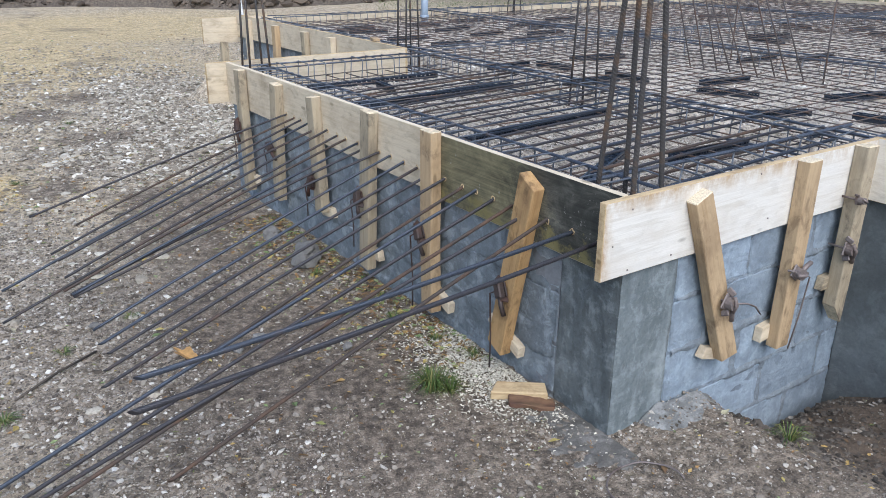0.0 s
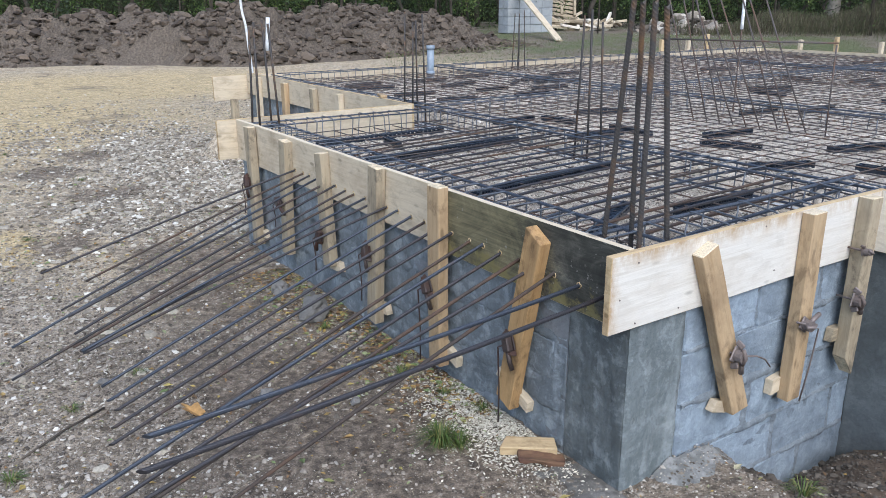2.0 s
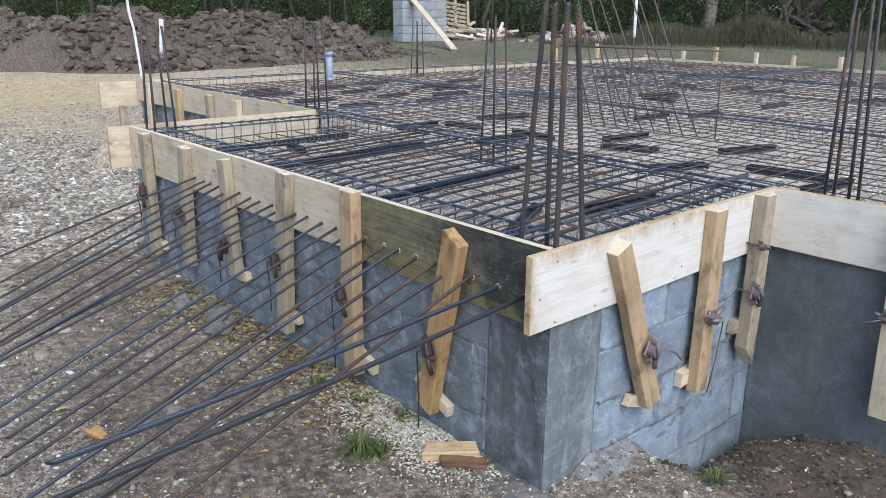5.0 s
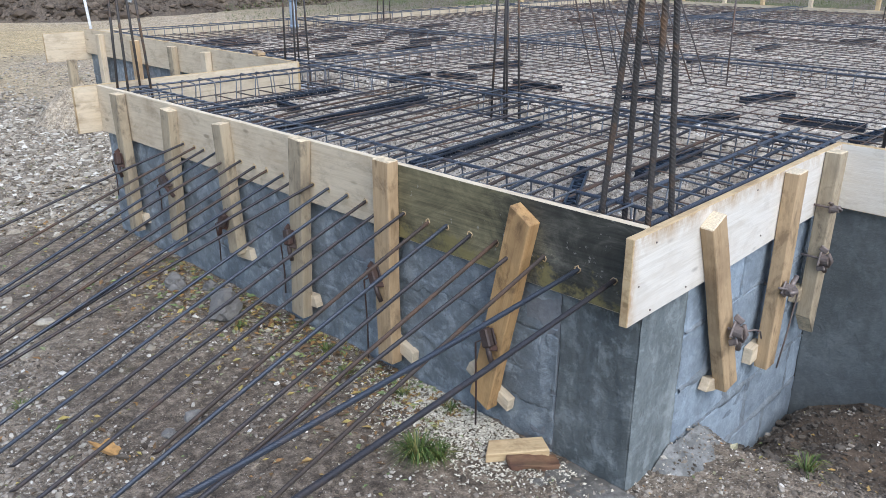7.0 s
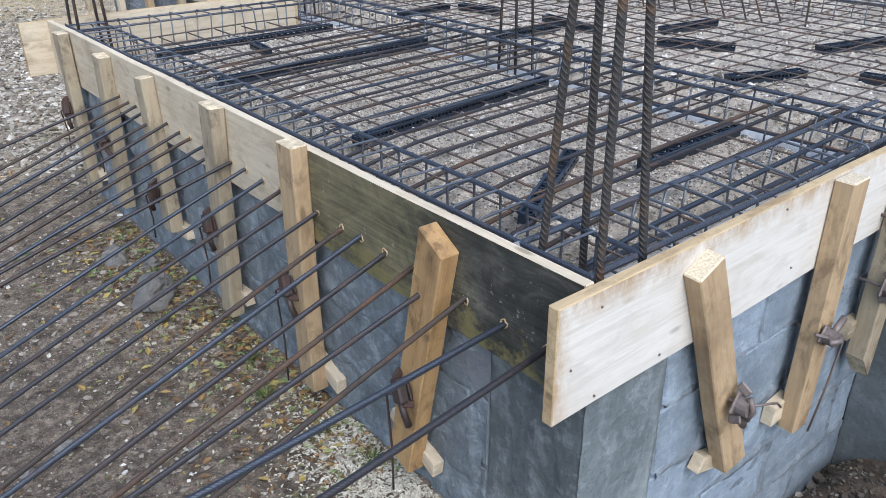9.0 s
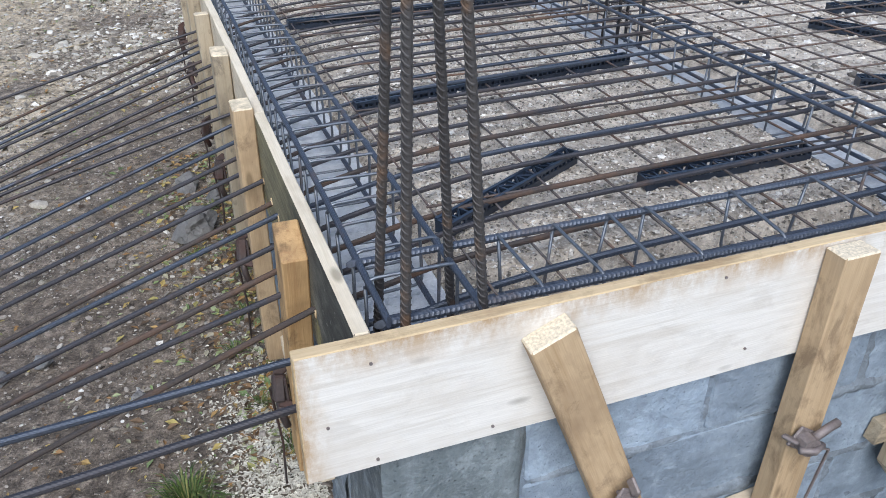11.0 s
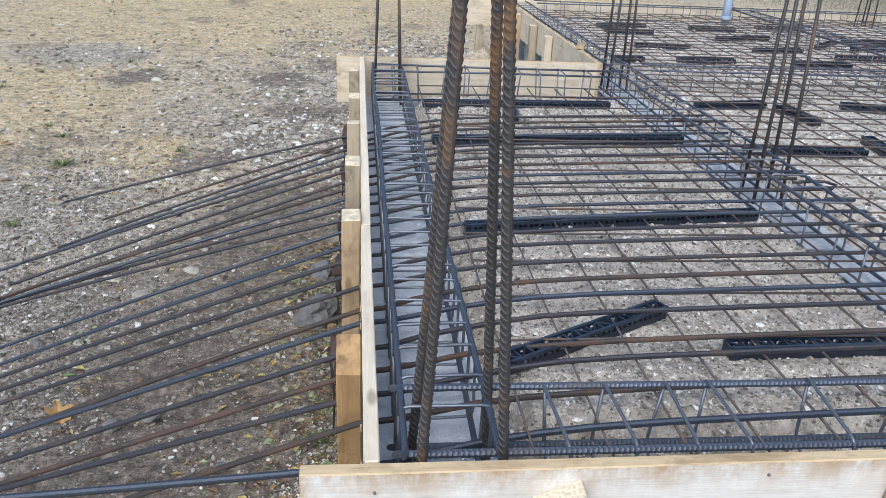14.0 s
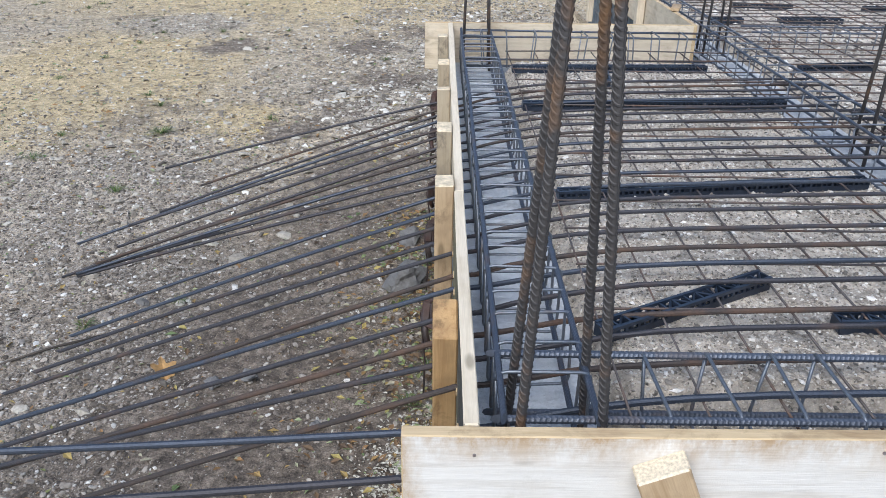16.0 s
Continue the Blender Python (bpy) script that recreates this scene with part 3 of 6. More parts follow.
OCT_V = np.array([(1, 0, 0), (-1, 0, 0), (0, 1, 0), (0, -1, 0), (0, 0, 1), (0, 0, -1)], float)
OCT_F = np.array([(0, 2, 4), (2, 1, 4), (1, 3, 4), (3, 0, 4), (2, 0, 5), (1, 2, 5), (3, 1, 5), (0, 3, 5)])
CUBO_V = np.array([(x, y, z) for x in (-0.8, 0.8) for y in (-0.8, 0.8) for z in (-0.55, 0.6)] + [(0, 0, 0.95), (1.15, 0, 0), (-1.15, 0, 0), (0, 1.15, 0), (0, -1.15, 0)], float)
CUBO_F = np.array([(8, 5, 7), (8, 7, 3), (8, 3, 1), (8, 1, 5), (9, 7, 5), (9, 5, 4), (9, 4, 6), (9, 6, 7), (10, 1, 3), (10, 3, 2), (10, 2, 0), (10, 0, 1),
                   (11, 3, 7), (11, 7, 6), (11, 6, 2), (11, 2, 3), (12, 5, 1), (12, 1, 0), (12, 0, 4), (12, 4, 5)])


def scatter(name, places, sizes, material, label, category, flat=0.6, rng=None, shape="cubo"):
    """Many small stones or clods as one mesh."""
    base, tri = (CUBO_V, CUBO_F) if shape == "cubo" else (OCT_V, OCT_F)
    n, k = len(places), len(base)
    jit = base[None] * (1 + rng.uniform(-0.3, 0.3, (n, k, 3)))
    s = np.stack([sizes * rng.uniform(0.7, 1.4, n), sizes * rng.uniform(0.6, 1.1, n), sizes * flat * rng.uniform(0.6, 1.2, n)], 1)
    jit = jit * s[:, None]
    a = rng.uniform(0, 2 * np.pi, n)
    tilt = rng.normal(0, 0.5, n)
    ca, sa, ct, st = np.cos(a), np.sin(a), np.cos(tilt), np.sin(tilt)
    x, y, z = jit[..., 0], jit[..., 1], jit[..., 2]
    y, z = y * ct[:, None] - z * st[:, None], y * st[:, None] + z * ct[:, None]
    x, y = x * ca[:, None] - y * sa[:, None], x * sa[:, None] + y * ca[:, None]
    v = np.stack([x, y, z], -1) + np.asarray(places)[:, None]
    f = (tri[None] + (np.arange(n) * k)[:, None, None]).reshape(-1, 3)
    me = bpy.data.meshes.new(name)
    me.vertices.add(n * k)
    me.vertices.foreach_set("co", v.reshape(-1))
    me.loops.add(f.size)
    me.loops.foreach_set("vertex_index", f.reshape(-1).astype(np.int32))
    me.polygons.add(len(f))
    me.polygons.foreach_set("loop_start", np.arange(0, f.size, 3, dtype=np.int32))
    me.materials.append(material)
    me.update(calc_edges=True)
    me.validate()
    me.polygons.foreach_set("use_smooth", np.zeros(len(f), dtype=bool))
    return put(name, me, None, None, label, category, "", "stuff")


def cards(name, places, ways, sides_, sizes, material, label, category, parent=None, fold=0.25):
    """Small folded leaves as one mesh: each has a long axis, a side axis and a size."""
    n = len(places)
    w, sd, sz = np.asarray(ways), np.asarray(sides_), np.asarray(sizes)[:, None]
    nrm = np.cross(w, sd)
    p = np.asarray(places)
    pts = [p - w * sz, p + sd * sz * 0.5 + nrm * sz * fold, p + w * sz, p - sd * sz * 0.5 + nrm * sz * fold]
    v = np.stack(pts, 1).reshape(-1, 3)
    k = np.arange(n)[:, None] * 4
    f = np.concatenate([k + [0, 1, 2], k + [0, 2, 3]], 1).reshape(-1, 3)
    me = bpy.data.meshes.new(name)
    me.vertices.add(len(v))
    me.vertices.foreach_set("co", v.reshape(-1))
    me.loops.add(f.size)
    me.loops.foreach_set("vertex_index", f.reshape(-1).astype(np.int32))
    me.polygons.add(len(f))
    me.polygons.foreach_set("loop_start", np.arange(0, f.size, 3, dtype=np.int32))
    me.materials.append(material)
    me.update(calc_edges=True)
    me.polygons.foreach_set("use_smooth", np.zeros(len(f), dtype=bool))
    if parent is None:
        return put(name, me, None, None, label, category, "", "stuff")
    return put(name, me, None, parent)


def unit(v):
    return v / (np.linalg.norm(v, axis=-1, keepdims=True) + 1e-9)


# ---- plan, in metres: the corner of the foundation is the origin, x runs along its front, y along its side ----
TOP, LOW = 0.80, 0.55            # upper and lower edge of the formwork boards
PORCH_Y, PORCH_X = 3.34, 1.40    # the porch block
HOUSE_X, HOUSE_Y = 10.3, 6.65    # far sides of the house
FILL_Z, WALL_TOP = 0.665, 0.575


def smooth(a, b, x):
    t = min(1.0, max(0.0, (x - a) / (b - a)))
    return t * t * (3 - 2 * t)


def ground_z(x, y):
    z = -0.025
    near = math.exp(-((x + 1) ** 2 + (y - 1) ** 2) / 60.0)
    z += 0.022 * noise.noise(Vector((x * 0.9, y * 0.9, 3.0))) + near * (0.010 * noise.noise(Vector((x * 5, y * 5, 1.0))) + 0.006 * noise.noise(Vector((x * 17, y * 17, 5.0))))
    # the dug hollow in front of the block wall
    if x > 0.2 and y < 0.4:
        depth = 0.16 + 0.25 * math.exp(-abs(min(0, y)) / 0.2)
        z -= depth * smooth(0.35, 0.90, x) * (1 - smooth(1.2, 3.5, -y)) * (1 - smooth(2.0, 4.0, x))
        z += smooth(0.55, 0.9, x) * 0.035 * noise.noise(Vector((x * 7, y * 7, 9.0)))
    # worn lower round the corner
    z -= 0.028 * math.exp(-(x * x + (y - 0.1) ** 2) / 0.30)
    # far rise
    d = math.hypot(x, y)
    z += 0.5 * smooth(15, 27, d) + 0.9 * smooth(35, 120, d)
    return z


def spaced(lo, hi, fine_lo, fine_hi, step, grow=1.13):
    out = list(np.arange(fine_lo, fine_hi + 1e-6, step))
    s, q = step, fine_hi
    while q < hi:
        s *= grow
        q += s
        out.append(q)
    s, q = step, fine_lo
    while q > lo:
        s *= grow
        q -= s
        out.insert(0, q)
    return out


put("ground", grid_mesh("ground", spaced(-400, 400, -2.4, 1.6, 0.03), spaced(-400, 400, -1.0, 3.0, 0.03), ground_z, GROUND), None, None,
    "trodden earth yard with gravel, dry grass and fallen leaves", "ground", "", "structure")


# ---- foundation walls ----
def block_wall(name, origin, along, length, courses_from, z_top, thick, block_mat, mortar_mat, label, skip=0.0, shift=0.0, z_low=-0.75):
    """Running bond of concrete blocks; local x along the wall, local y into it; the face lies at y = 0."""
    root = put(name, box_mesh(name, (skip, 0.0045, z_low), (length, thick, z_top), mortar_mat, 0.0, 0.0), basis(origin, along), None, label, "wall", "", "structure")
    course, long = 0.205, 0.405
    shapes = {}
    rng = random.Random(len(name))
    z, row = z_top, 0
    while z > z_low:
        lo = max(z_low, z - course + 0.014)
        x = skip - (0.02 + shift + (long / 2 if row % 2 else 0))
        while x < length:
            a, b = max(skip + 0.004, x), min(length, x + long - 0.012)
            if b - a > 0.03:
                key = (round(a - x, 3), round(b - a, 3), round(z - lo, 3), rng.randrange(3))
                if key not in shapes:
                    shapes[key] = box_mesh("block", (0, 0, 0), (b - a, 0.1, z - lo), block_mat, 0.005, 0.0055, 6, key[3] * 5.0)
                ob = put("block", shapes[key], pose(a, rng.uniform(-0.002, 0.003), lo, 0, 0, rng.uniform(-0.3, 0.3)), root)
            x += long
        z -= course
        row += 1
    return root


def mortar_smears(root, length, z_top, material, skip=0.0, shift=0.0, reach=0.03, z_low=-0.45, seed=0.0):
    """Mortar wiped over the joints of a block wall, thick in places and gone in others."""
    course, long, step = 0.205, 0.405, 0.012

    def depth(x, z):
        row = int((z_top - z) // course)
        up = (z_top - z) % course
        bed = min(abs(up - course + 0.007), up + 0.007)
        run = (x - skip + 0.02 + shift + (long / 2 if row % 2 else 0)) % long
        head = min(abs(run - long + 0.006), run + 0.006)
        wiped = noise.noise(Vector((x * 3.5, z * 5.0, seed))) + 0.6 * noise.noise(Vector((x * 13, z * 13, seed + 3))) + 0.3 * noise.noise(Vector((x * 40, z * 40, seed + 5)))
        cover = 0.45 + 0.8 * wiped - min(bed, head) / reach
        return 0.013 - 0.019 * smooth(-0.25, 0.35, cover) - 0.002 * noise.noise(Vector((x * 45, z * 45, seed + 7)))
    xs, zs = np.arange(skip + 0.02, length - 0.004, step), np.arange(z_low, z_top - 0.006, step)
    v = [(x, depth(x, z), z) for z in zs for x in xs]
    k = len(xs)
    f = [(j * k + i, j * k + i + 1, (j + 1) * k + i + 1, (j + 1) * k + i) for j in range(len(zs) - 1) for i in range(k - 1)]
    put("mortar_smear", mesh_of("mortar_smear", v, f, material, True), None, root, "grey mortar wiped over the joints")


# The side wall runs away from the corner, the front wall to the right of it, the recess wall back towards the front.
west = block_wall("wall_west", (0, PORCH_Y, 0), (0, -1, 0), PORCH_Y - 0.27, 0, WALL_TOP, 0.25, BLOCKDARK, MORTAR, "dark grey concrete block foundation wall with smeared mortar joints")
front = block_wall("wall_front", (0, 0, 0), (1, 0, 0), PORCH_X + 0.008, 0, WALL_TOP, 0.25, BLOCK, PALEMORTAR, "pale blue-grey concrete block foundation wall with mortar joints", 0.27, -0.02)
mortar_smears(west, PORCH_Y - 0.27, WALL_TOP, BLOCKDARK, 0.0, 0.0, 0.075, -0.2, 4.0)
mortar_smears(front, PORCH_X + 0.004, WALL_TOP, SMEARPALE, 0.27, -0.02, 0.026, -0.5, 11.0)
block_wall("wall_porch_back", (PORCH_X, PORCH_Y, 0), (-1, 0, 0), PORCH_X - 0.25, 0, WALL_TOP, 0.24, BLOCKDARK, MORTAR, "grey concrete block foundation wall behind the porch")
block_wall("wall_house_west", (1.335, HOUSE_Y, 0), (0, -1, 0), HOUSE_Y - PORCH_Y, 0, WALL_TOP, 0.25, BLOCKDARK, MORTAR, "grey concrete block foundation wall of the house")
put("corner_column", box_mesh("corner_column", (0.003, -0.004, -0.6), (0.272, 0.276, LOW + 0.02), CAST, 0.010, 0.005, 12), None, None,
    "cast grey concrete corner of the foundation wall", "wall", "", "structure")
def coat(x, z):
    """A thin uneven cement coat over the front of the corner."""
    edge = 0.258 + 0.015 * noise.noise(Vector((z * 6, 1.0, 0))) + 0.012 * noise.noise(Vector((z * 25, 4.0, 0)))
    return min(x, edge)


xs, zs = np.linspace(0.004, 0.285, 22), np.linspace(-0.55, LOW + 0.02, 60)
v = [(coat(x, z), -0.0075 - 0.0025 * noise.noise(Vector((x * 30, 0, z * 30))) + (0.006 if x > 0.262 or x < 0.006 else 0.0), z) for z in zs for x in xs]
f = [(j * 22 + i, j * 22 + i + 1, (j + 1) * 22 + i + 1, (j + 1) * 22 + i) for j in range(59) for i in range(21)]
put("wall_coat", mesh_of("wall_coat", v, f, RENDERCOAT, True), None, None, "pale cement coat on the front of the corner", "wall", "", "structure")
recess = put("wall_recess", box_mesh("wall_recess", (PORCH_X, -4.0, -0.75), (PORCH_X + 0.25, 0.0, WALL_TOP), CASTSMOOTH, 0.004, 0.004, 12), None, None,
             "dark smooth cast concrete wall of the recess", "wall", "", "structure")
put("wall_porch_inner", box_mesh("wall_porch_inner", (PORCH_X, 0.25, -0.3), (1.62, HOUSE_Y, WALL_TOP), CAST, 0.004, 0.003, 10), None, None,
    "grey concrete strip under the inner beam", "wall", "", "structure")
put("wall_house_back", box_mesh("wall_house_back", (1.62, HOUSE_Y - 0.25, -0.3), (HOUSE_X, HOUSE_Y, WALL_TOP), CAST, 0.004, 0.003, 6), None, None,
    "grey concrete rear foundation wall", "wall", "", "structure")
put("wall_house_east", box_mesh("wall_house_east", (HOUSE_X - 0.25, -4.0, -0.3), (HOUSE_X, HOUSE_Y - 0.25, WALL_TOP), CAST, 0.004, 0.003, 6), None, None,
    "grey concrete far foundation wall", "wall", "", "structure")
put("wall_house_front", box_mesh("wall_house_front", (PORCH_X + 0.25, -4.0, -0.75), (HOUSE_X - 0.25, -3.75, WALL_TOP), CAST, 0.004, 0.003, 6), None, None,
    "grey concrete front foundation wall", "wall", "", "structure")


def fill_height(x0, x1, y0, y1, z):
    def h(x, y):
        edge = min(x - x0, x1 - x, y - y0, y1 - y)
        n = 0.014 * noise.noise(Vector((x * 2.2, y * 2.2, 7))) + 0.007 * noise.noise(Vector((x * 9, y * 9, 2))) + 0.004 * noise.noise(Vector((x * 30, y * 30, 2)))
        return z - 0.11 * (1 - smooth(0.0, 0.10, edge)) + n
    return h


porch_fill = fill_height(0.23, PORCH_X + 0.01, 0.21, PORCH_Y - 0.22, FILL_Z)
put("porch_fill", grid_mesh("porch_fill", np.arange(0.23, PORCH_X + 0.02, 0.018), np.arange(0.21, PORCH_Y - 0.2, 0.02), porch_fill, FILL), None, None,
    "levelled gravel and earth fill inside the porch foundation", "gravel fill", "", "structure")
house_fill = fill_height(1.60, HOUSE_X - 0.24, -3.76, HOUSE_Y - 0.24, FILL_Z)
put("house_fill", grid_mesh("house_fill", np.r_[np.arange(1.60, 4, 0.03), np.linspace(4, HOUSE_X - 0.24, 60)], np.r_[np.linspace(-3.76, -0.6, 40), np.arange(-0.55, HOUSE_Y - 0.23, 0.04)], house_fill, FILL), None, None,
    "gravel and earth fill inside the house foundation", "gravel fill", "", "structure")


# ---- formwork boards: local x along the board, local y its height, local z its thickness ----
def formwork(name, start, end, material, label, z0=LOW, z1=TOP, thick=0.025, seed=0, edge=SAWN):
    a, b = Vector((*start, (z0 + z1) / 2)), Vector((*end, (z0 + z1) / 2))
    along = (b - a).normalized()
    m = Matrix.Translation(a) @ Matrix((along, (0, 0, 1), along.cross(Vector((0, 0, 1))))).transposed().to_4x4()
    return put(name, timber_mesh(name, (b - a).length, z1 - z0, thick, material, seed, 0.002, 0.0012, (0, 0), edge), m, None, label, "formwork board", "formwork boards")


front_board = formwork("formwork_board", (-0.121, -0.0135), (1.374, -0.0135), FRONTWOOD, "fresh pale pine formwork board with brown stains along the front wall", seed=1)
side_boards = [formwork("formwork_board", (-0.0135, 0.001), (-0.0135, 0.955), DARKBOARD, "dark stained used formwork board with mossy streaks", seed=2, z0=0.535, edge=EDGEWOOD),
               formwork("formwork_board", (-0.0135, 0.957), (-0.0135, PORCH_Y - 0.002), PINE, "pale yellow pine formwork board along the side wall", seed=3, edge=EDGEWOOD)]
formwork("formwork_board", (1.3875, -0.001), (1.3875, -4.0), FRESH, "fresh pale pine formwork board along the recess", seed=4)
formwork("formwork_board", (-0.152, PORCH_Y + 0.0125), (1.300, PORCH_Y + 0.0125), PINE, "yellow pine formwork board closing the porch end", seed=5)
formwork("formwork_board", (1.306, PORCH_Y + 0.002), (1.306, HOUSE_Y), PINE, "pale pine formwork board along the house wall", seed=6, z0=0.58)
formwork("formwork_board", (0.93, HOUSE_Y + 0.0125), (HOUSE_X, HOUSE_Y + 0.0125), PINE, "yellow pine formwork board along the rear of the house", seed=7, z0=0.52, z1=0.775)
formwork("formwork_board", (HOUSE_X + 0.0125, HOUSE_Y), (HOUSE_X + 0.0125, -4.0), PINE, "yellow pine formwork board along the far side", seed=8, z1=0.745)


bpy.context.view_layer.update()

# ---- nails in the front board ----
for nx, nz in ((-0.009, 0.764), (-0.081, 0.659), (0.194, 0.573), (-0.006, 0.567), (0.701, 0.60), (0.62, 0.775)):
    v, f = tube([(0, 0.006, 0), (0, -0.0015, 0)], 0.0028, 8)
    head_me = mesh_of("nail_head", v, f, CLAMPMAT)
    put("nail_head", head_me, front_board.matrix_world.inverted() @ pose(nx, -0.0268, nz), front_board)


# ---- props: upright timbers nailed outside the boards ----

def prop(foot, head, outward, material, label, width=0.075, thick=0.055, seed=0, cut=(0, 0), cat="timber prop", end=ENDGRAIN):
    a, b = Vector(foot), Vector(head)
    z = Vector(outward).normalized()
    x = (b - a).normalized()
    y = z.cross(x).normalized()
    z = x.cross(y)
    m = Matrix.Translation(a) @ Matrix((x, y, z)).transposed().to_4x4()
    n = (b - a).length
    ob = put("formwork_prop", timber_mesh("formwork_prop", n, width, thick, material, seed, 0.003, 0.002, cut, None, end), m, None, label, cat, "formwork props")
    return ob


W = (-1, 0, 0)
prop((-0.0525, 0.523, 0.07), (-0.0525, 0.380, 0.760), W, ORANGEWOOD, "orange-tan timber prop leaning against the side board", 0.085, 0.050, 11, (0.02, 0.03), end=ORANGEWOOD)
prop((-0.0525, 0.990, 0.04), (-0.0525, 0.990, 0.815), W, TAN, "tan timber prop with a rusty clamp at the side wall", 0.08, 0.050, 12)
prop((-0.0525, 1.535, 0.05), (-0.0525, 1.483, 0.808), W, AGED, "weathered grey-tan timber prop at the side wall", 0.08, 0.050, 13)
prop((-0.0525, 2.000, 0.20), (-0.0525, 2.050, 0.785), W, AGED, "short stained timber prop at the side wall", 0.075, 0.05, 14)
prop((-0.0525, 2.550, 0.12), (-0.0525, 2.505, 0.783), W, AGED, "weathered grey-tan timber prop at the side wall", 0.075, 0.05, 15)
prop((-0.0525, 3.017, 0.06), (-0.0525, 3.027, 0.795), W, AGED, "weathered grey-tan timber prop at the side wall", 0.075, 0.05, 16)
F = (0, -1, 0)
prop((0.537, -0.0485, 0.112), (0.272, -0.0485, 0.762), F, TAN, "tan timber prop leaning across the front board", 0.084, 0.044, 21, (0.02, 0.0), end=FRESHEND)
prop((0.862, -0.0505, 0.058), (0.870, -0.0505, 0.795), F, TAN, "orange-tan timber prop at the front wall", 0.078, 0.048, 22, end=FRESHEND)
prop((1.220, -0.056, 0.10), (1.235, -0.056, 0.80), F, AGED, "stained timber prop with a pointed foot at the front wall", 0.075, 0.055, 23, (0.09, 0))
prop((1.345, -0.575, -0.02), (1.345, -0.555, 0.79), W, PINE, "yellow timber prop at the recess wall", 0.08, 0.055, 24)
for k, yy in enumerate((4.43, 4.93, 5.57, 6.25)):
    prop((1.265, yy, 0.30), (1.265, yy + 0.01, 0.775), W, (PINE, AGED, TAN, PINE)[k], "short timber prop at the house wall", 0.075, 0.05, 30 + k)


def spill_z(x, y):
    """Set concrete and grit spilled against the front corner."""
    top = -0.06 - 0.42 * smooth(0.40, 0.95, x)
    u = abs(min(0.0, y)) / (0.30 + 0.05 * noise.noise(Vector((x * 6, 1, 1))))
    side = smooth(-0.02, 0.25, x)
    z = top + 0.05 * side - 0.22 * u ** 1.3 * (0.45 + 0.35 * smooth(0.2, 0.9, x)) - 0.06 * (1 - side)
    return z + 0.016 * noise.noise(Vector((x * 7, y * 7, 4))) + 0.008 * noise.noise(Vector((x * 28, y * 28, 4)))


SMEAR = concrete("cement_smear", (0.165, 0.158, 0.148), (0.27, 0.262, 0.25), 2.5, 0.5, 20.0, 0.0, 0.4)
SPILL = concrete("spilled_concrete", (0.215, 0.222, 0.222), (0.33, 0.335, 0.335), 2.5, 0.45, 20.0, 0.0, 0.35)
put("concrete_spill", grid_mesh("concrete_spill", np.arange(-0.12, 0.95, 0.014), np.arange(-0.42, 0.0, 0.014), spill_z, SPILL), None, None, "grey lump of spilled concrete and grit against the front wall", "concrete spill")

for name, lo, hi in (("wall_cap_west", (0.004, 0.004, WALL_TOP + 0.004), (0.252, PORCH_Y - 0.004, WALL_TOP + 0.012)), ("wall_cap_front", (0.255, 0.004, WALL_TOP + 0.004), (PORCH_X + 0.2, 0.246, WALL_TOP + 0.012)),
                     ("wall_cap_inner", (PORCH_X + 0.004, 0.252, WALL_TOP + 0.006), (1.618, HOUSE_Y - 0.26, WALL_TOP + 0.014))):
    put(name, box_mesh(name, lo, hi, SCREED, 0.0, 0.003, 10), None, None, "pale smooth cement top of the foundation wall", "wall", "", "structure")


def smear_z(x, y):
    """A flat smear of set cement round the foot of the corner."""
    d = math.hypot((x + 0.02) / 0.30, (y - 0.02) / 0.34) + 0.5 * noise.noise(Vector((x * 7, y * 7, 3))) + 0.35 * noise.noise(Vector((x * 22, y * 22, 3)))
    return ground_z(x, y) + 0.0045 - 0.016 * smooth(0.3, 0.8, d) + 0.007 * noise.noise(Vector((x * 34, y * 34, 1)))


put("cement_smear", grid_mesh("cement_smear", np.arange(-0.40, 0.001, 0.010), np.arange(-0.42, 0.42, 0.010), smear_z, SMEAR), None, None, "flat grey smear of set cement on the earth by the corner", "spilled concrete")


# ---- reinforcement: bars that run out through the side board ----
def sag(a, b, drop=0.03, n=10):
    a, b = np.array(a), np.array(b)
    t = np.linspace(0, 1, n)[:, None]
    return a + (b - a) * t + np.array([0, 0, 1.0]) * drop * (4 * t * (1 - t))


EXITS = [0.079, 0.201, 0.322, 0.42, 0.506, 0.618, 0.721, 0.808, 0.927, 1.03, 1.131, 1.234, 1.345, 1.443, 1.55, 1.644, 1.76, 1.848, 1.952, 2.037, 2.15, 2.259, 2.342, 2.442]
TIPS = [(-1.474, -0.044, 0.60), (-1.411, 0.186, 0.546), (-1.30, 0.54, 0.0), (-1.786, 0.598, 0.0), (-1.75, 0.56, 0.0), (-1.75, 0.66, 0.0), (-1.80, 0.74, 0.0), (-1.049, 0.832, 0.207),
        (-1.376, 0.958, 0.12), (-1.344, 1.079, 0.114), (-1.309, 1.182, 0.123), (-1.315, 1.286, 0.116), (-1.320, 1.374, 0.137), (-1.35, 1.49, 0.237), (-1.35, 1.56, 0.22), (-1.352, 1.488, 0.247),
        (-1.36, 1.66, 0.20), (-1.582, 1.814, 0.055), (-1.33, 1.80, 0.20), (-1.328, 1.932, 0.231), (-1.555, 1.938, 0.144), (-1.315, 2.249, 0.152), (-1.167, 2.407, 0.219), (-1.35, 2.492, 0.27)]
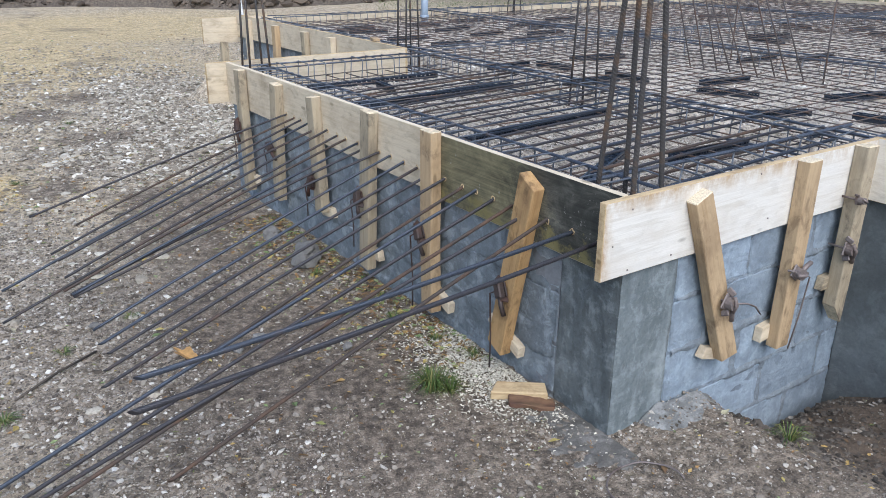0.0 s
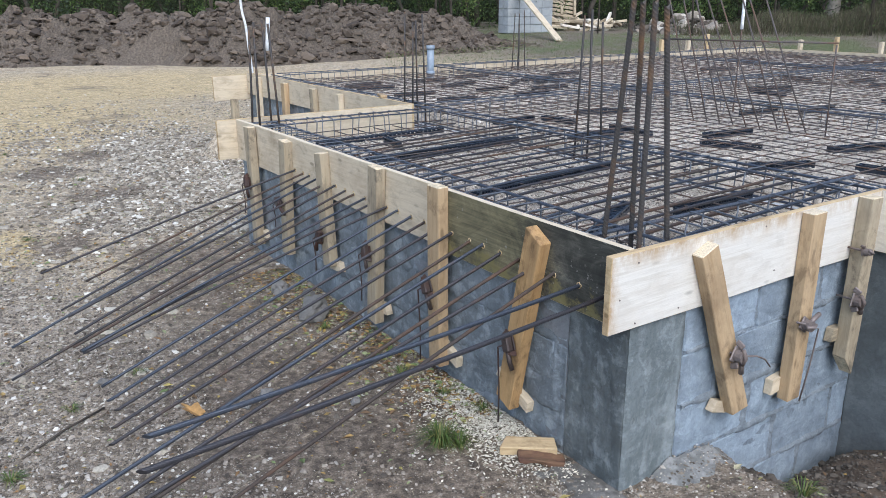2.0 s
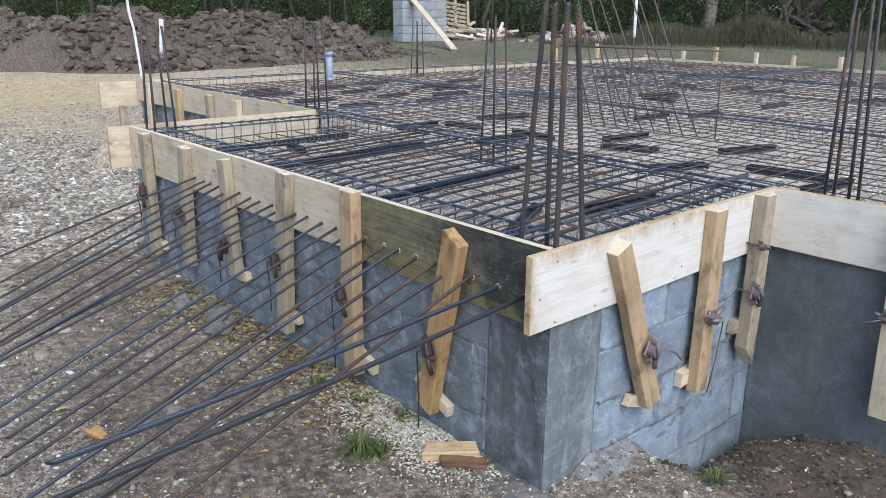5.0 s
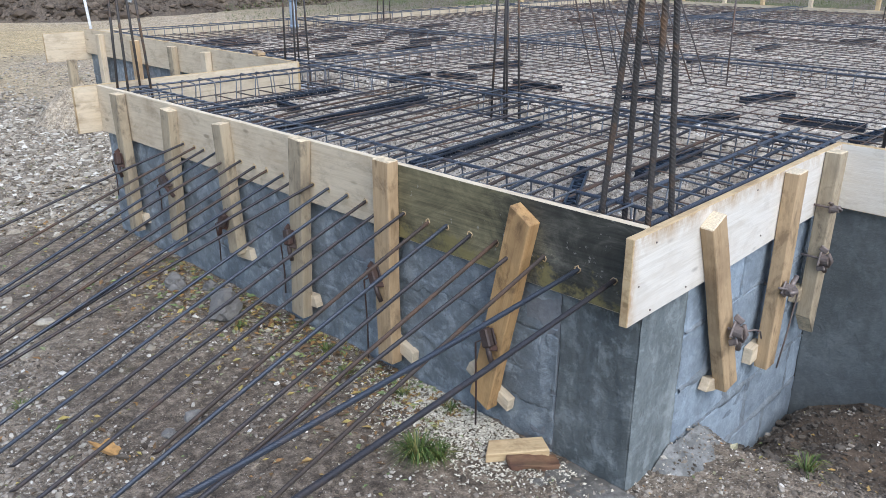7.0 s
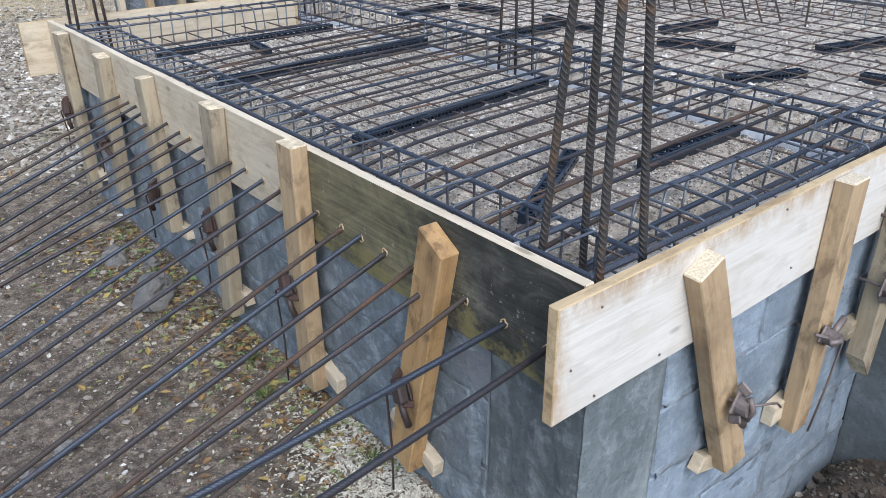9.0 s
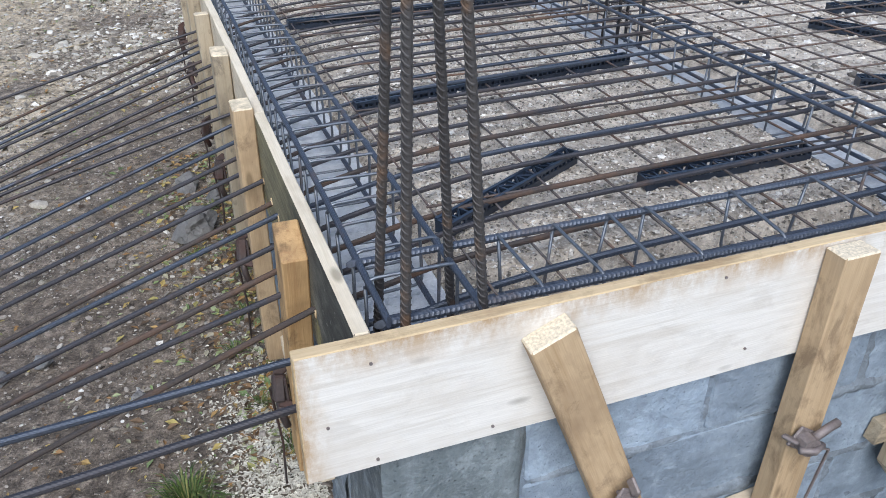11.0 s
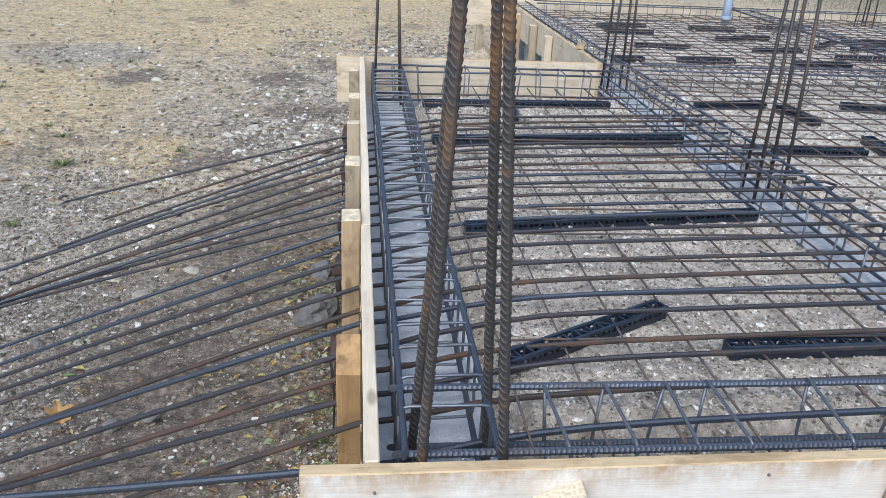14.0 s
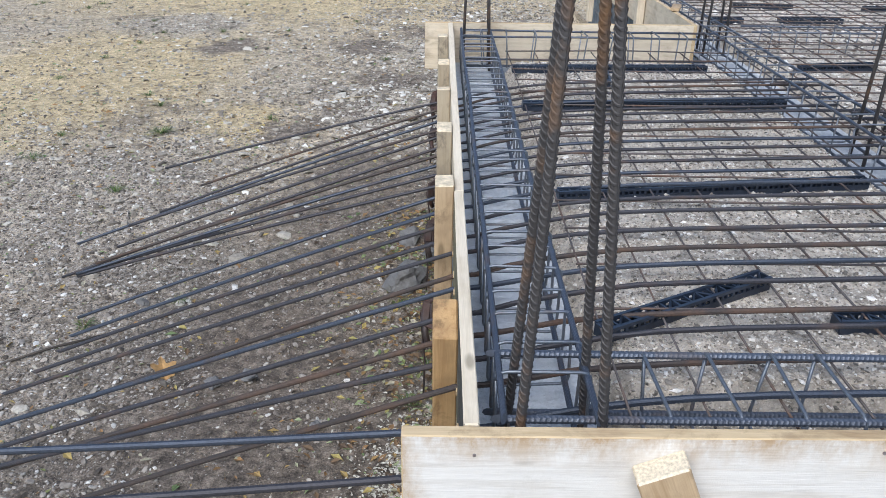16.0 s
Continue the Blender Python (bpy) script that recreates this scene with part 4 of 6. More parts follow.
for k, (ey, tip) in enumerate(zip(EXITS, TIPS)):
    rng = random.Random(k + 50)
    r = 0.0070 if k < 2 else (0.0063 if k < 8 else 0.0058)
    ez = 0.628 + rng.uniform(-0.006, 0.006)
    on_ground = tip[2] <= 0.001
    if on_ground:
        tip = (tip[0], tip[1], ground_z(tip[0], tip[1]) + 0.006)
    out = sag((-0.03, ey, ez), tip, 0.008 if k > 1 else -0.005)
    iy = ey + rng.uniform(-0.012, 0.012)
    end = rng.uniform(1.46, 1.62)
    if k % 4 == 1:
        # a hook lying nearly flat over the inner beam
        inside = [(end - 0.13, iy + 0.052, 0.748), (end - 0.03, iy + 0.056, 0.752), (end + 0.006, iy + 0.046, 0.752), (end + 0.016, iy + 0.026, 0.748), (end, iy + 0.004, 0.742)]
    else:
        inside = [(end, iy, 0.741)]
    inside += [(1.35, iy, 0.737), (0.90, iy, 0.724), (0.55, iy, 0.712), (0.40, iy, 0.703), (0.30, (iy + ey) / 2, 0.692), (0.20, ey, 0.676), (0.11, ey, 0.656), (0.03, ey, ez + 0.007)]
    path = inside + [tuple(q) for q in out]
    near = ey < 1.3
    v, f = tube(path, r, 9 if near else 6, 0.07 if near else 0.0, 0.008, None if near else 0.04)
    brown, blue = k in (2, 4, 7, 16, 22), k in (1, 6, 11, 12, 15, 20)
    put("reinforcing_bar", mesh_of("reinforcing_bar", v, f, STEELBROWN if brown else STEELBLUE if blue else STEELDARK, not near), None, None,
        "rusty ribbed steel bar sticking out through the side board" if brown else "blue-grey ribbed steel bar sticking out through the side board" if blue else "dark ribbed steel bar sticking out through the side board", "reinforcing bar", "bars through the side board")


# frayed rims where the bars come through the side boards
for k, ey in enumerate(EXITS):
    rng = random.Random(k)
    ring = [(0, (0.009 + rng.uniform(-0.003, 0.003)) * math.cos(a), (0.009 + rng.uniform(-0.003, 0.003)) * math.sin(a)) for a in np.linspace(0, 2 * math.pi, 12)]
    v, f = tube(ring, 0.0020, 4)
    board = side_boards[0] if ey < 0.955 else side_boards[1]
    put("frayed_hole_rim", mesh_of("frayed_hole_rim", v, f, SAWN), board.matrix_world.inverted() @ pose(-0.0275, ey, 0.628), board)


# ---- beam cages: four long bars and rectangular links ----
def link_path(w, h, corner=0.018):
    pts = []
    for cx, cy, a0 in ((w - corner, h - corner, 0), (corner, h - corner, 90), (corner, corner, 180), (w - corner, corner, 270)):
        for a in (0, 30, 60, 90):
            pts.append((cx + corner * math.cos(radians(a0 + a)), cy + corner * math.sin(radians(a0 + a))))
    return pts + [pts[0]]


def beam_cage(start, along, length, width, z_low, z_high, links, label, bar_r=0.006, link_r=0.0036, rib=0.0, sides=6, seed=1):
    """Local x along the beam, y across, z up."""
    root = thing("beam_cage", label, "rebar cage", "beam cages")
    root.matrix_world = basis((*start, 0), (*along, 0))
    rng = random.Random(seed)
    for y in (0, width):
        for z in (z_low, z_high):
            path = [(x, y + rng.uniform(-0.005, 0.005), z + rng.uniform(-0.004, 0.004)) for x in np.linspace(0, length, max(3, int(length / 0.5)))]
            bar_part("long_bar", path, bar_r, STEEL, root, "", sides, rib)
    path = [(0.0, p - 0.008, q - 0.008) for p, q in link_path(width + 0.016, z_high - z_low + 0.016)]
    lap = [(0.006 if i > 12 else 0.0, p, q) for i, (_, p, q) in enumerate(path)]
    v, f = tube(lap, link_r, 5)
    me = mesh_of("link", v, f, STEELLINK, True)
    for x in links:
        put("link", me, pose(x, 0, z_low, rng.uniform(-1, 1), rng.uniform(-6, 6), rng.uniform(-4, 4)), root)
    return root


beam_cage((0.195, 0.045), (0, 1), 3.25, 0.15, 0.625, 0.775, np.arange(0.12, 3.2, 0.098), "blue-grey steel beam cage with closely spaced links beside the side board", rib=0.12, sides=8, seed=2)
front_cage = beam_cage((0.03, 0.06), (1, 0), 1.6, 0.172, 0.635, 0.775, (0.30, 0.395, 0.495, 0.605, 0.80, 0.99, 1.17, 1.33, 1.5), "blue-grey steel beam cage behind the front board", 0.0068, 0.0036, rib=0.12, sides=8, seed=3)
front_cage.matrix_world = front_cage.matrix_world @ pose(0, 0.172, 0.775) @ pose(0, 0, 0, 3, 0, 0) @ pose(0, -0.172, -0.775)
beam_cage((1.515, -3.7), (0, 1), 10.2, 0.125, 0.625, 0.770, np.arange(0.1, 10.1, 0.15), "blue-grey steel beam cage over the inner wall strip", seed=4)
beam_cage((0.05, 3.10), (1, 0), 1.35, 0.16, 0.625, 0.775, np.arange(0.1, 1.3, 0.13), "steel beam cage beside the porch end board", seed=5)
beam_cage((1.6, 3.30), (1, 0), 8.4, 0.18, 0.63, 0.775, np.arange(0.1, 8.3, 0.14), "steel beam cage crossing the house slab", seed=6)
beam_cage((1.6, 6.40), (1, 0), 8.4, 0.16, 0.63, 0.775, np.arange(0.1, 8.3, 0.17), "steel beam cage along the rear board", seed=7)
beam_cage((3.66, -3.6), (0, 1), 10.0, 0.18, 0.63, 0.775, np.arange(0.1, 9.9, 0.17), "steel beam cage lying across the house slab", seed=8)
beam_cage((7.2, -3.6), (0, 1), 10.0, 0.18, 0.63, 0.775, np.arange(0.1, 9.9, 0.2), "steel beam cage lying across the far slab", seed=9)


# ---- column cages ----
def column_cage(bars, label, r=0.0085, ribs=False, ties=(0.66,), sides=8):
    """bars: foot and head of each upright."""
    root = thing("column_cage", label, "rebar cage", "column starter cages")
    for foot, head in bars:
        path = [foot, [(foot[k] + head[k]) / 2 + (0.002 if k < 2 else 0) for k in range(3)], head]
        if ribs:
            put("upright_bar", mesh_of("upright_bar", *herring_bar(path, r), STEELCOL), None, root)
        else:
            bar_part("upright_bar", path, r, STEELCOL, root, "", sides)
    for z in ties:
        ring = []
        for foot, head in (bars[0], bars[1], bars[3], bars[2]):
            t = (z - foot[2]) / (head[2] - foot[2])
            ring.append([foot[k] + (head[k] - foot[k]) * t for k in range(3)])
        bar_part("tie", ring + [ring[0]], 0.003, STEELRUST, root, "", 5)
    return root


def lean_bar(p, d, z0, z1):
    return [[p[0] + d[0] * (z - 0.6), p[1] + d[1] * (z - 0.6), z] for z in (z0, z1)]


column_cage([lean_bar((0.061, 0.203), (0.050, -0.038), 0.575, 1.54), lean_bar((0.061, 0.038), (0.041, 0.044), 0.575, 1.52),
             lean_bar((0.206, 0.199), (-0.052, -0.022), 0.575, 1.52), lean_bar((0.210, 0.037), (-0.055, 0.057), 0.575, 1.50)],
            "four tall rusty ribbed column bars standing at the corner", 0.0080, True)


def square_column(cx, cy, half, top, label, seed, lean=(0, 0), r=0.007):
    rng = random.Random(seed)
    bars = []
    for sx in (-1, 1):
        for sy in (-1, 1):
            foot = [cx + sx * half, cy + sy * half, 0.58]
            bars.append([foot, [foot[0] + lean[0] - sx * 0.02 + rng.uniform(-0.012, 0.012), foot[1] + lean[1] - sy * 0.02 + rng.uniform(-0.012, 0.012), top + rng.uniform(-0.06, 0.04)]])
    return column_cage(bars, label, r, False, (0.70,), 6)


square_column(1.52, 1.755, 0.055, 1.45, "dark steel column bars standing on the inner beam", 1)
square_column(1.50, 3.62, 0.06, 1.42, "dark steel column bars standing at the porch end", 2)
square_column(0.12, 3.20, 0.07, 1.42, "dark steel column bars standing at the porch corner", 3)
square_column(4.90, 6.50, 0.06, 1.38, "dark steel column bars standing at the rear wall", 4)
square_column(1.80, -0.13, 0.055, 1.55, "dark steel column bars standing over the recess corner", 5, (-0.05, 0.0), 0.0075)
square_column(9.2, 2.0, 0.07, 1.45, "dark steel column bars standing on the far slab", 6)


# ---- leaning row of bars tied by a cross bar ----
rack = thing("leaning_bar_row", "row of thin rusty bars leaning over the slab, tied together", "rebar cage")
for k in range(10):
    rng = random.Random(k + 9)
    y = 2.20 - 0.100 * k
    x = 3.03 + 0.018 * k + rng.uniform(-0.02, 0.02)
    if k < 9:
        bar_part("upright_bar", [(x, y, 0.66), (x - 0.03, y + 0.44 + rng.uniform(-0.03, 0.03), (1.95 if k < 3 else 1.60) + rng.uniform(-0.06, 0.05))], 0.0055, STEELRUST, rack)
    else:
        bar_part("upright_bar", [(x, y - 0.03, 0.66), (x, y - 0.02, 1.24)], 0.0055, STEELRUST, rack)
bar_part("cross_bar", [(2.99, 2.52, 1.24), (3.20, 1.28, 1.25)], 0.006, STEELRUST, rack)


# ---- slab meshes ----
def slab_mesh(x0, x1, y0, y1, step_x, step_y, z, label, r=0.0032, seed=1, sides=4):
    root = thing("reinforcement_mesh", label, "rebar mesh", "slab meshes")
    rng = random.Random(seed)
    for x in np.arange(x0, x1, step_x):
        j = rng.uniform(-0.01, 0.01)
        bar_part("wire", [(x + j, y, z + rng.uniform(-0.004, 0.006)) for y in np.linspace(y0, y1, max(3, int((y1 - y0) / 0.6)))], r, STEELRUST, root, "", sides)
    for y in np.arange(y0, y1, step_y):
        j = rng.uniform(-0.01, 0.01)
        bar_part("wire", [(x, y + j, z + 2 * r + rng.uniform(-0.004, 0.006)) for x in np.linspace(x0, x1, max(3, int((x1 - x0) / 0.6)))], r, STEELRUST, root, "", sides)
    return root


slab_mesh(0.27, 1.50, 0.13, 3.15, 0.150, 0.20, 0.694, "rusty thin wire mesh lying on spacers in the porch slab", seed=2)
slab_mesh(1.55, 5.9, -3.6, 3.4, 0.15, 0.125, 0.716, "rusty wire mesh covering the near half of the house slab", 0.0033, seed=3)
slab_mesh(1.60, 5.9, 3.3, 6.4, 0.15, 0.13, 0.716, "rusty wire mesh covering the rear part of the house slab", 0.0034, seed=4)
slab_mesh(5.8, 10.0, -3.6, 3.4, 0.18, 0.13, 0.718, "rusty wire mesh covering the far part of the house slab", 0.004, seed=5)
slab_mesh(5.8, 10.0, 3.3, 6.4, 0.18, 0.13, 0.718, "rusty wire mesh covering the far rear part of the house slab", 0.004, seed=6)


# ---- black plastic spacer strips: two side walls, a top rail and cross webs ----
def spacer_mesh(length, width=0.045, height=0.035):
    pieces = []

    def slab(lo, hi):
        v = [(x, y, z) for x in (lo[0], hi[0]) for y in (lo[1], hi[1]) for z in (lo[2], hi[2])]
        pieces.append((v, [(0, 1, 3, 2), (4, 6, 7, 5), (0, 4, 5, 1), (2, 3, 7, 6), (0, 2, 6, 4), (1, 5, 7, 3)]))
    w = width / 2
    for s in (-1, 1):
        slab((0, s * w - 0.002, 0), (length, s * w + 0.002, height * 0.45))
        slab((0, s * w - 0.004, height - 0.008), (length, s * w + 0.004, height))
    n = max(3, int(length / 0.035))
    for k in range(n + 1):
        x = length * k / n
        slab((x - 0.0025, -w, 0.004), (x + 0.0025, w, height - 0.003))
        if k < n:
            dx = 0.5 * length / n
            for s in (-1, 1):
                slab((x + dx - 0.004, s * w - 0.002, height * 0.4), (x + dx + 0.004, s * w + 0.002, height - 0.006))
            v, f = tube([(x, -w if k % 2 else w, height - 0.005), (x + 2 * dx, w if k % 2 else -w, height - 0.005)], 0.003, 4)
            pieces.append((v, f))
    v, f = join(pieces)
    return mesh_of("spacer_strip", v, f, PLASTIC)


SPACER_SHAPES = {}


def spacer(a, b, width=0.045, label="black plastic lattice spacer strip lying on the fill"):
    a, b = Vector((*a, 0)), Vector((*b, 0))
    length = round((b - a).length / 0.05) * 0.05
    key = (length, width)
    if key not in SPACER_SHAPES:
        SPACER_SHAPES[key] = spacer_mesh(length, width)
    mid = (a + b) / 2
    z = max((porch_fill if mid.x < 1.42 else house_fill)(p.x, p.y) for p in (a, mid, b)) + 0.001
    z = min(z, 0.672)
    return put("spacer_strip", SPACER_SHAPES[key], basis((a.x, a.y, z), b - a), None, label, "rebar spacer", "spacer strips")


for a, b in (((0.805, 0.50), (1.30, 0.515)), ((0.28, 0.45), (0.73, 0.70)), ((0.29, 1.21), (1.30, 1.345)), ((0.27, 2.15), (1.36, 2.22)), ((0.28, 2.80), (1.235, 2.845)), ((0.68, 2.50), (0.70, 2.68))):
    spacer(a, b, 0.038 if b[1] < 1.0 else 0.030)
for a, b in (((1.98, 5.69), (2.40, 5.77)), ((1.96, 5.41), (2.35, 5.39)), ((1.99, 4.74), (2.39, 4.68)), ((1.66, 4.17), (1.85, 4.16)), ((2.11, 4.20), (2.52, 4.19)), ((1.70, 2.87), (2.10, 2.93)),
             ((2.16, 2.88), (2.20, 2.58)), ((2.53, 2.93), (2.95, 2.80)), ((1.72, 2.08), (2.10, 2.06)), ((2.28, 2.30), (2.22, 1.90)), ((3.50, 4.89), (3.83, 5.20)), ((2.82, 5.18), (3.29, 5.30)), ((2.80, 5.72), (3.20, 5.69)),
             ((2.89, 4.68), (3.30, 4.73)), ((2.93, 4.14), (3.35, 4.15)), ((3.93, 5.25), (4.38, 5.27)), ((2.22, 1.50), (2.38, 1.18)), ((1.85, 0.89), (2.15, 0.75)), ((2.62, 0.91), (3.05, 0.80)), ((2.28, 0.56), (2.33, 0.16)),
             ((1.95, 0.10), (2.35, 0.05)), ((2.45, 1.65), (2.85, 1.60))):
    spacer(a, b)
rng = random.Random(77)
for k in range(46):
    x, y, a = rng.uniform(3.4, 9.6), rng.uniform(-1.5, 6.0), rng.choice((0, 0, 0, 0.3, -0.4, 1.3))
    spacer((x, y), (x + 0.45 * math.cos(a), y + 0.45 * math.sin(a)), 0.036)


# ---- rusty wire clamps on the props ----
def clamp(at, outward, label, wire=(), turn=0.0, size=1.0, material=CLAMPMAT, block=False):
    """A bent plate with two ears, a hub or a block on it, a tongue below and a wire tail; local z points away from the wall, x up."""
    root = thing("wire_clamp", label, "clamp", "wire clamps")
    o = Vector(outward)
    root.matrix_world = basis(at, (0, 0, 1), o) @ pose(0, 0, 0, 0, 0, turn)
    s = size * 1.25
    plate = put("plate", box_mesh("plate", (-0.022 * s, -0.020 * s, 0), (0.022 * s, 0.020 * s, 0.007), material, 0.003), None, root)
    for way in (-1, 1):
        put("ear", box_mesh("ear", (-0.013 * s, -0.004, 0.0), (0.013 * s, 0.004, 0.017 * s), material, 0.003, 0.0015), pose(0.022 * s * way, 0.006 * s * way, 0.004, 20 * way, 62 * way, 30), plate)
    if block:
        put("wedge", box_mesh("wedge", (-0.026 * s, -0.014 * s, 0.006), (0.024 * s, 0.014 * s, 0.033), material, 0.005, 0.002), pose(0, 0, 0, 3, 7, 6), root)
        tongue = [(-0.02 * s, 0, 0.022), (-0.052 * s, 0.004, 0.020), (-0.078 * s, 0.010, 0.012)]
    else:
        v, f = tube([(0, 0, 0.005), (0, 0, 0.022), (0.001, 0, 0.034)], 0.017 * s, 12)
        put("hub", mesh_of("hub", v, f, material, False), None, root)
        bar_part("pin", [(-0.020 * s, -0.012 * s, 0.030), (0.0, 0.0, 0.042), (0.020 * s, 0.012 * s, 0.030)], 0.006 * s, material, root, "", 8)
        tongue = [(-0.006 * s, -0.014 * s, 0.018), (-0.022 * s, -0.034 * s, 0.014), (-0.040 * s, -0.052 * s, 0.010)]
    v, f = tube(tongue, 0.0075 * s, 7)
    put("tongue", mesh_of("tongue", v, f, material, True), None, root)
    bar_part("bolt", [(0, 0, -0.07), (0, 0, 0.02)], 0.0045, material, root, "", 8)
    if wire:
        inv = root.matrix_world.inverted()
        bar_part("wire_tail", [inv @ Vector(p) for p in wire], 0.0032, material, root, "", 6)
    return root


clamp((0.437, -0.088, 0.367), (0, -1, 0), "rusty steel clamp with a bent wire tail on a front prop", ((0.44, -0.115, 0.37), (0.49, -0.135, 0.365), (0.55, -0.13, 0.335), (0.61, -0.115, 0.285)), -30)
clamp((0.845, -0.082, 0.378), (0, -1, 0), "rusty steel clamp with a hanging wire tail on a front prop", ((0.85, -0.11, 0.375), (0.892, -0.115, 0.36), (0.885, -0.105, 0.2), (0.868, -0.095, 0.06)), 55)
clamp((1.175, -0.082, 0.40), (0, -1, 0), "rusty steel clamp on a stained front prop", ((1.18, -0.11, 0.40), (1.25, -0.09, 0.36), (1.29, -0.03, 0.21)), -15)
clamp((1.180, -0.082, 0.60), (0, -1, 0), "small rusty bracket on a stained front prop", (), 20, 0.6)
clamp((1.315, -0.55, 0.40), (-1, 0, 0), "rusty steel clamp on the recess prop", ((1.28, -0.55, 0.40), (1.26, -0.50, 0.38), (1.28, -0.44, 0.355)), 70)
for (cy, cz, turn, tail) in ((0.475, 0.335, 20, 0.33), (1.015, 0.39, 25, 0.34), (1.53, 0.405, 10, 0.25), (2.03, 0.36, -20, 0.2), (2.55, 0.43, 60, 0.15), (3.03, 0.46, 10, 0.2)):
    clamp((-0.082, cy, cz), (-1, 0, 0), "rusty steel clamp with a wire tail on a side prop",
          ((-0.11, cy, cz), (-0.118, cy + 0.03, cz - 0.02), (-0.105, cy + 0.035, cz - tail * 0.6), (-0.11, cy + 0.03, cz - tail)), turn, 1.0, CLAMPDARK, True)


# ---- wedges: offcuts jammed behind the feet of the props ----
def wedge(at, size, turn, label, material=FRESH):
    me = timber_mesh("wooden_wedge", size[0], size[1], size[2], material, at[0] * 9 + at[1] * 5, 0.002, 0.001, (0.012, 0))
    return put("wooden_wedge", me, pose(*at, *turn), None, label, "wooden wedge", "wooden wedges")


wedge((0.432, -0.0185, 0.145), (0.08, 0.045, 0.032), (90, 18, 0), "tan wooden offcut jammed behind a front prop", PINE)
wedge((0.775, -0.0185, 0.115), (0.09, 0.06, 0.034), (90, -6, 0), "pale wooden offcut jammed behind a front prop", PINE)
wedge((1.150, -0.0185, 0.235), (0.07, 0.055, 0.034), (90, 0, 0), "small wooden offcut jammed behind a front prop", AGED)
wedge((-0.0185, 0.430, 0.072), (0.20, 0.042, 0.034), (90, -24, 90), "wooden offcut jammed behind the leaning side prop", PINE)
wedge((-0.0185, 0.885, 0.075), (0.14, 0.045, 0.034), (90, -20, 90), "wooden offcut jammed behind a side prop", PINE)
wedge((-0.0185, 1.46, 0.12), (0.10, 0.05, 0.034), (90, 5, 90), "wooden offcut jammed behind a side prop", PINE)
wedge((-0.0185, 1.93, 0.20), (0.12, 0.05, 0.034), (90, 5, 90), "wooden offcut jammed behind a side prop", PINE)
wedge((-0.0185, 2.95, 0.13), (0.10, 0.05, 0.034), (90, 5, 90), "wooden offcut jammed behind a side prop", PINE)
wedge((1.30, 3.75, 0.815), (0.16, 0.05, 0.02), (0, 0, 70), "small offcut lying on the board edge", TAN)


# ---- loose things on the ground ----
def rest(x, y, up=0.0):
    return (x, y, ground_z(x, y) + up)


put("wood_offcut", timber_mesh("wood_offcut", 0.19, 0.07, 0.035, SAWN, 5, 0.003, 0.003, (0.02, -0.01)), pose(*rest(-0.17, 0.40, 0.02), 4, -2, -42), None,
    "short yellow timber offcut lying by the corner", "wood offcut")
put("bark_slab", box_mesh("bark_slab", (0, -0.026, -0.010), (0.16, 0.026, 0.012), BARK, 0.004, 0.010, 6, 3.0), pose(*rest(-0.165, 0.315, 0.016), 8, 5, -38), None,
    "broken dark slab of wood with bark lying by the corner", "wood offcut")
# a short brown block under the end of the house board, and earth heaped round it
def small_heap_z(x, y):
    d = math.hypot((x - 1.14) / 0.46, (y - 6.60) / 0.50)
    return ground_z(x, y) - 0.05 + 0.46 * max(0.0, 1 - d) ** 0.9 + 0.04 * noise.fractal(Vector((x * 6, y * 6, 3.0)), 0.8, 2.1, 4)


put("earth_mound", grid_mesh("earth_mound", np.arange(0.64, 1.335, 0.025), np.arange(6.05, 7.15, 0.025), small_heap_z, GROUND, False), None, None, "small mound of gravelly earth against the house wall", "earth mound")
put("stake", timber_mesh("stake", 0.28, 0.07, 0.06, AGED, 9, 0.004, 0.002), basis((1.10, 6.56, 0.26), (0.06, 0.05, 1.0), (0, 1, 0.1)), None, "short weathered timber stake in earth under the house board", "timber block")


def rock(name, at, size, seed, label, material=ROCK):
    bm = bmesh.new()
    bmesh.ops.create_icosphere(bm, subdivisions=3, radius=1)
    for v in bm.verts:
        d = v.co.normalized()
        k = 0.85 + 0.45 * noise.noise(d * 1.3 + Vector((seed, 0, 0))) + 0.22 * noise.noise(d * 3 + Vector((0, seed, 0))) + 0.10 * noise.noise(d * 8 + Vector((0, 0, seed)))
        q = d * k
        # a few broken facets
        for cut in range(5):
            nrm = Vector((math.sin(seed * 3 + cut * 2.1), math.cos(seed * 5 + cut * 1.3), math.sin(cut * 1.7 + seed) * 0.8)).normalized()
            over = q.dot(nrm) - 0.68
            if over > 0:
                q -= nrm * over * 0.85
        v.co = Vector((q.x * size[0], q.y * size[1], q.z * size[2]))
    me = bpy.data.meshes.new(name)
    bm.to_mesh(me)
    bm.free()
    me.materials.append(material)
    return put(name, me, pose(*at, 0, 0, seed * 40), None, label, "rock", "rocks on the ground")


rock("rock", rest(-0.20, 1.90, 0.04), (0.12, 0.08, 0.075), 1.3, "grey lump of broken concrete at the foot of the wall")
for k, (rx, ry, s) in enumerate(((-0.83, 1.22, 0.035), (-0.72, 1.27, 0.04), (-1.25, 1.75, 0.03), (-0.45, 1.0, 0.03), (-0.2, 2.35, 0.07), (-0.1, 2.2, 0.05), (-1.9, 1.7, 0.04), (-0.3, -0.35, 0.03), (0.95, -0.75, 0.04))):
    rock("rock", rest(rx, ry, s * 0.3), (s, s * 0.8, s * 0.6), 2.1 + k, "small rounded grey stone on the earth")


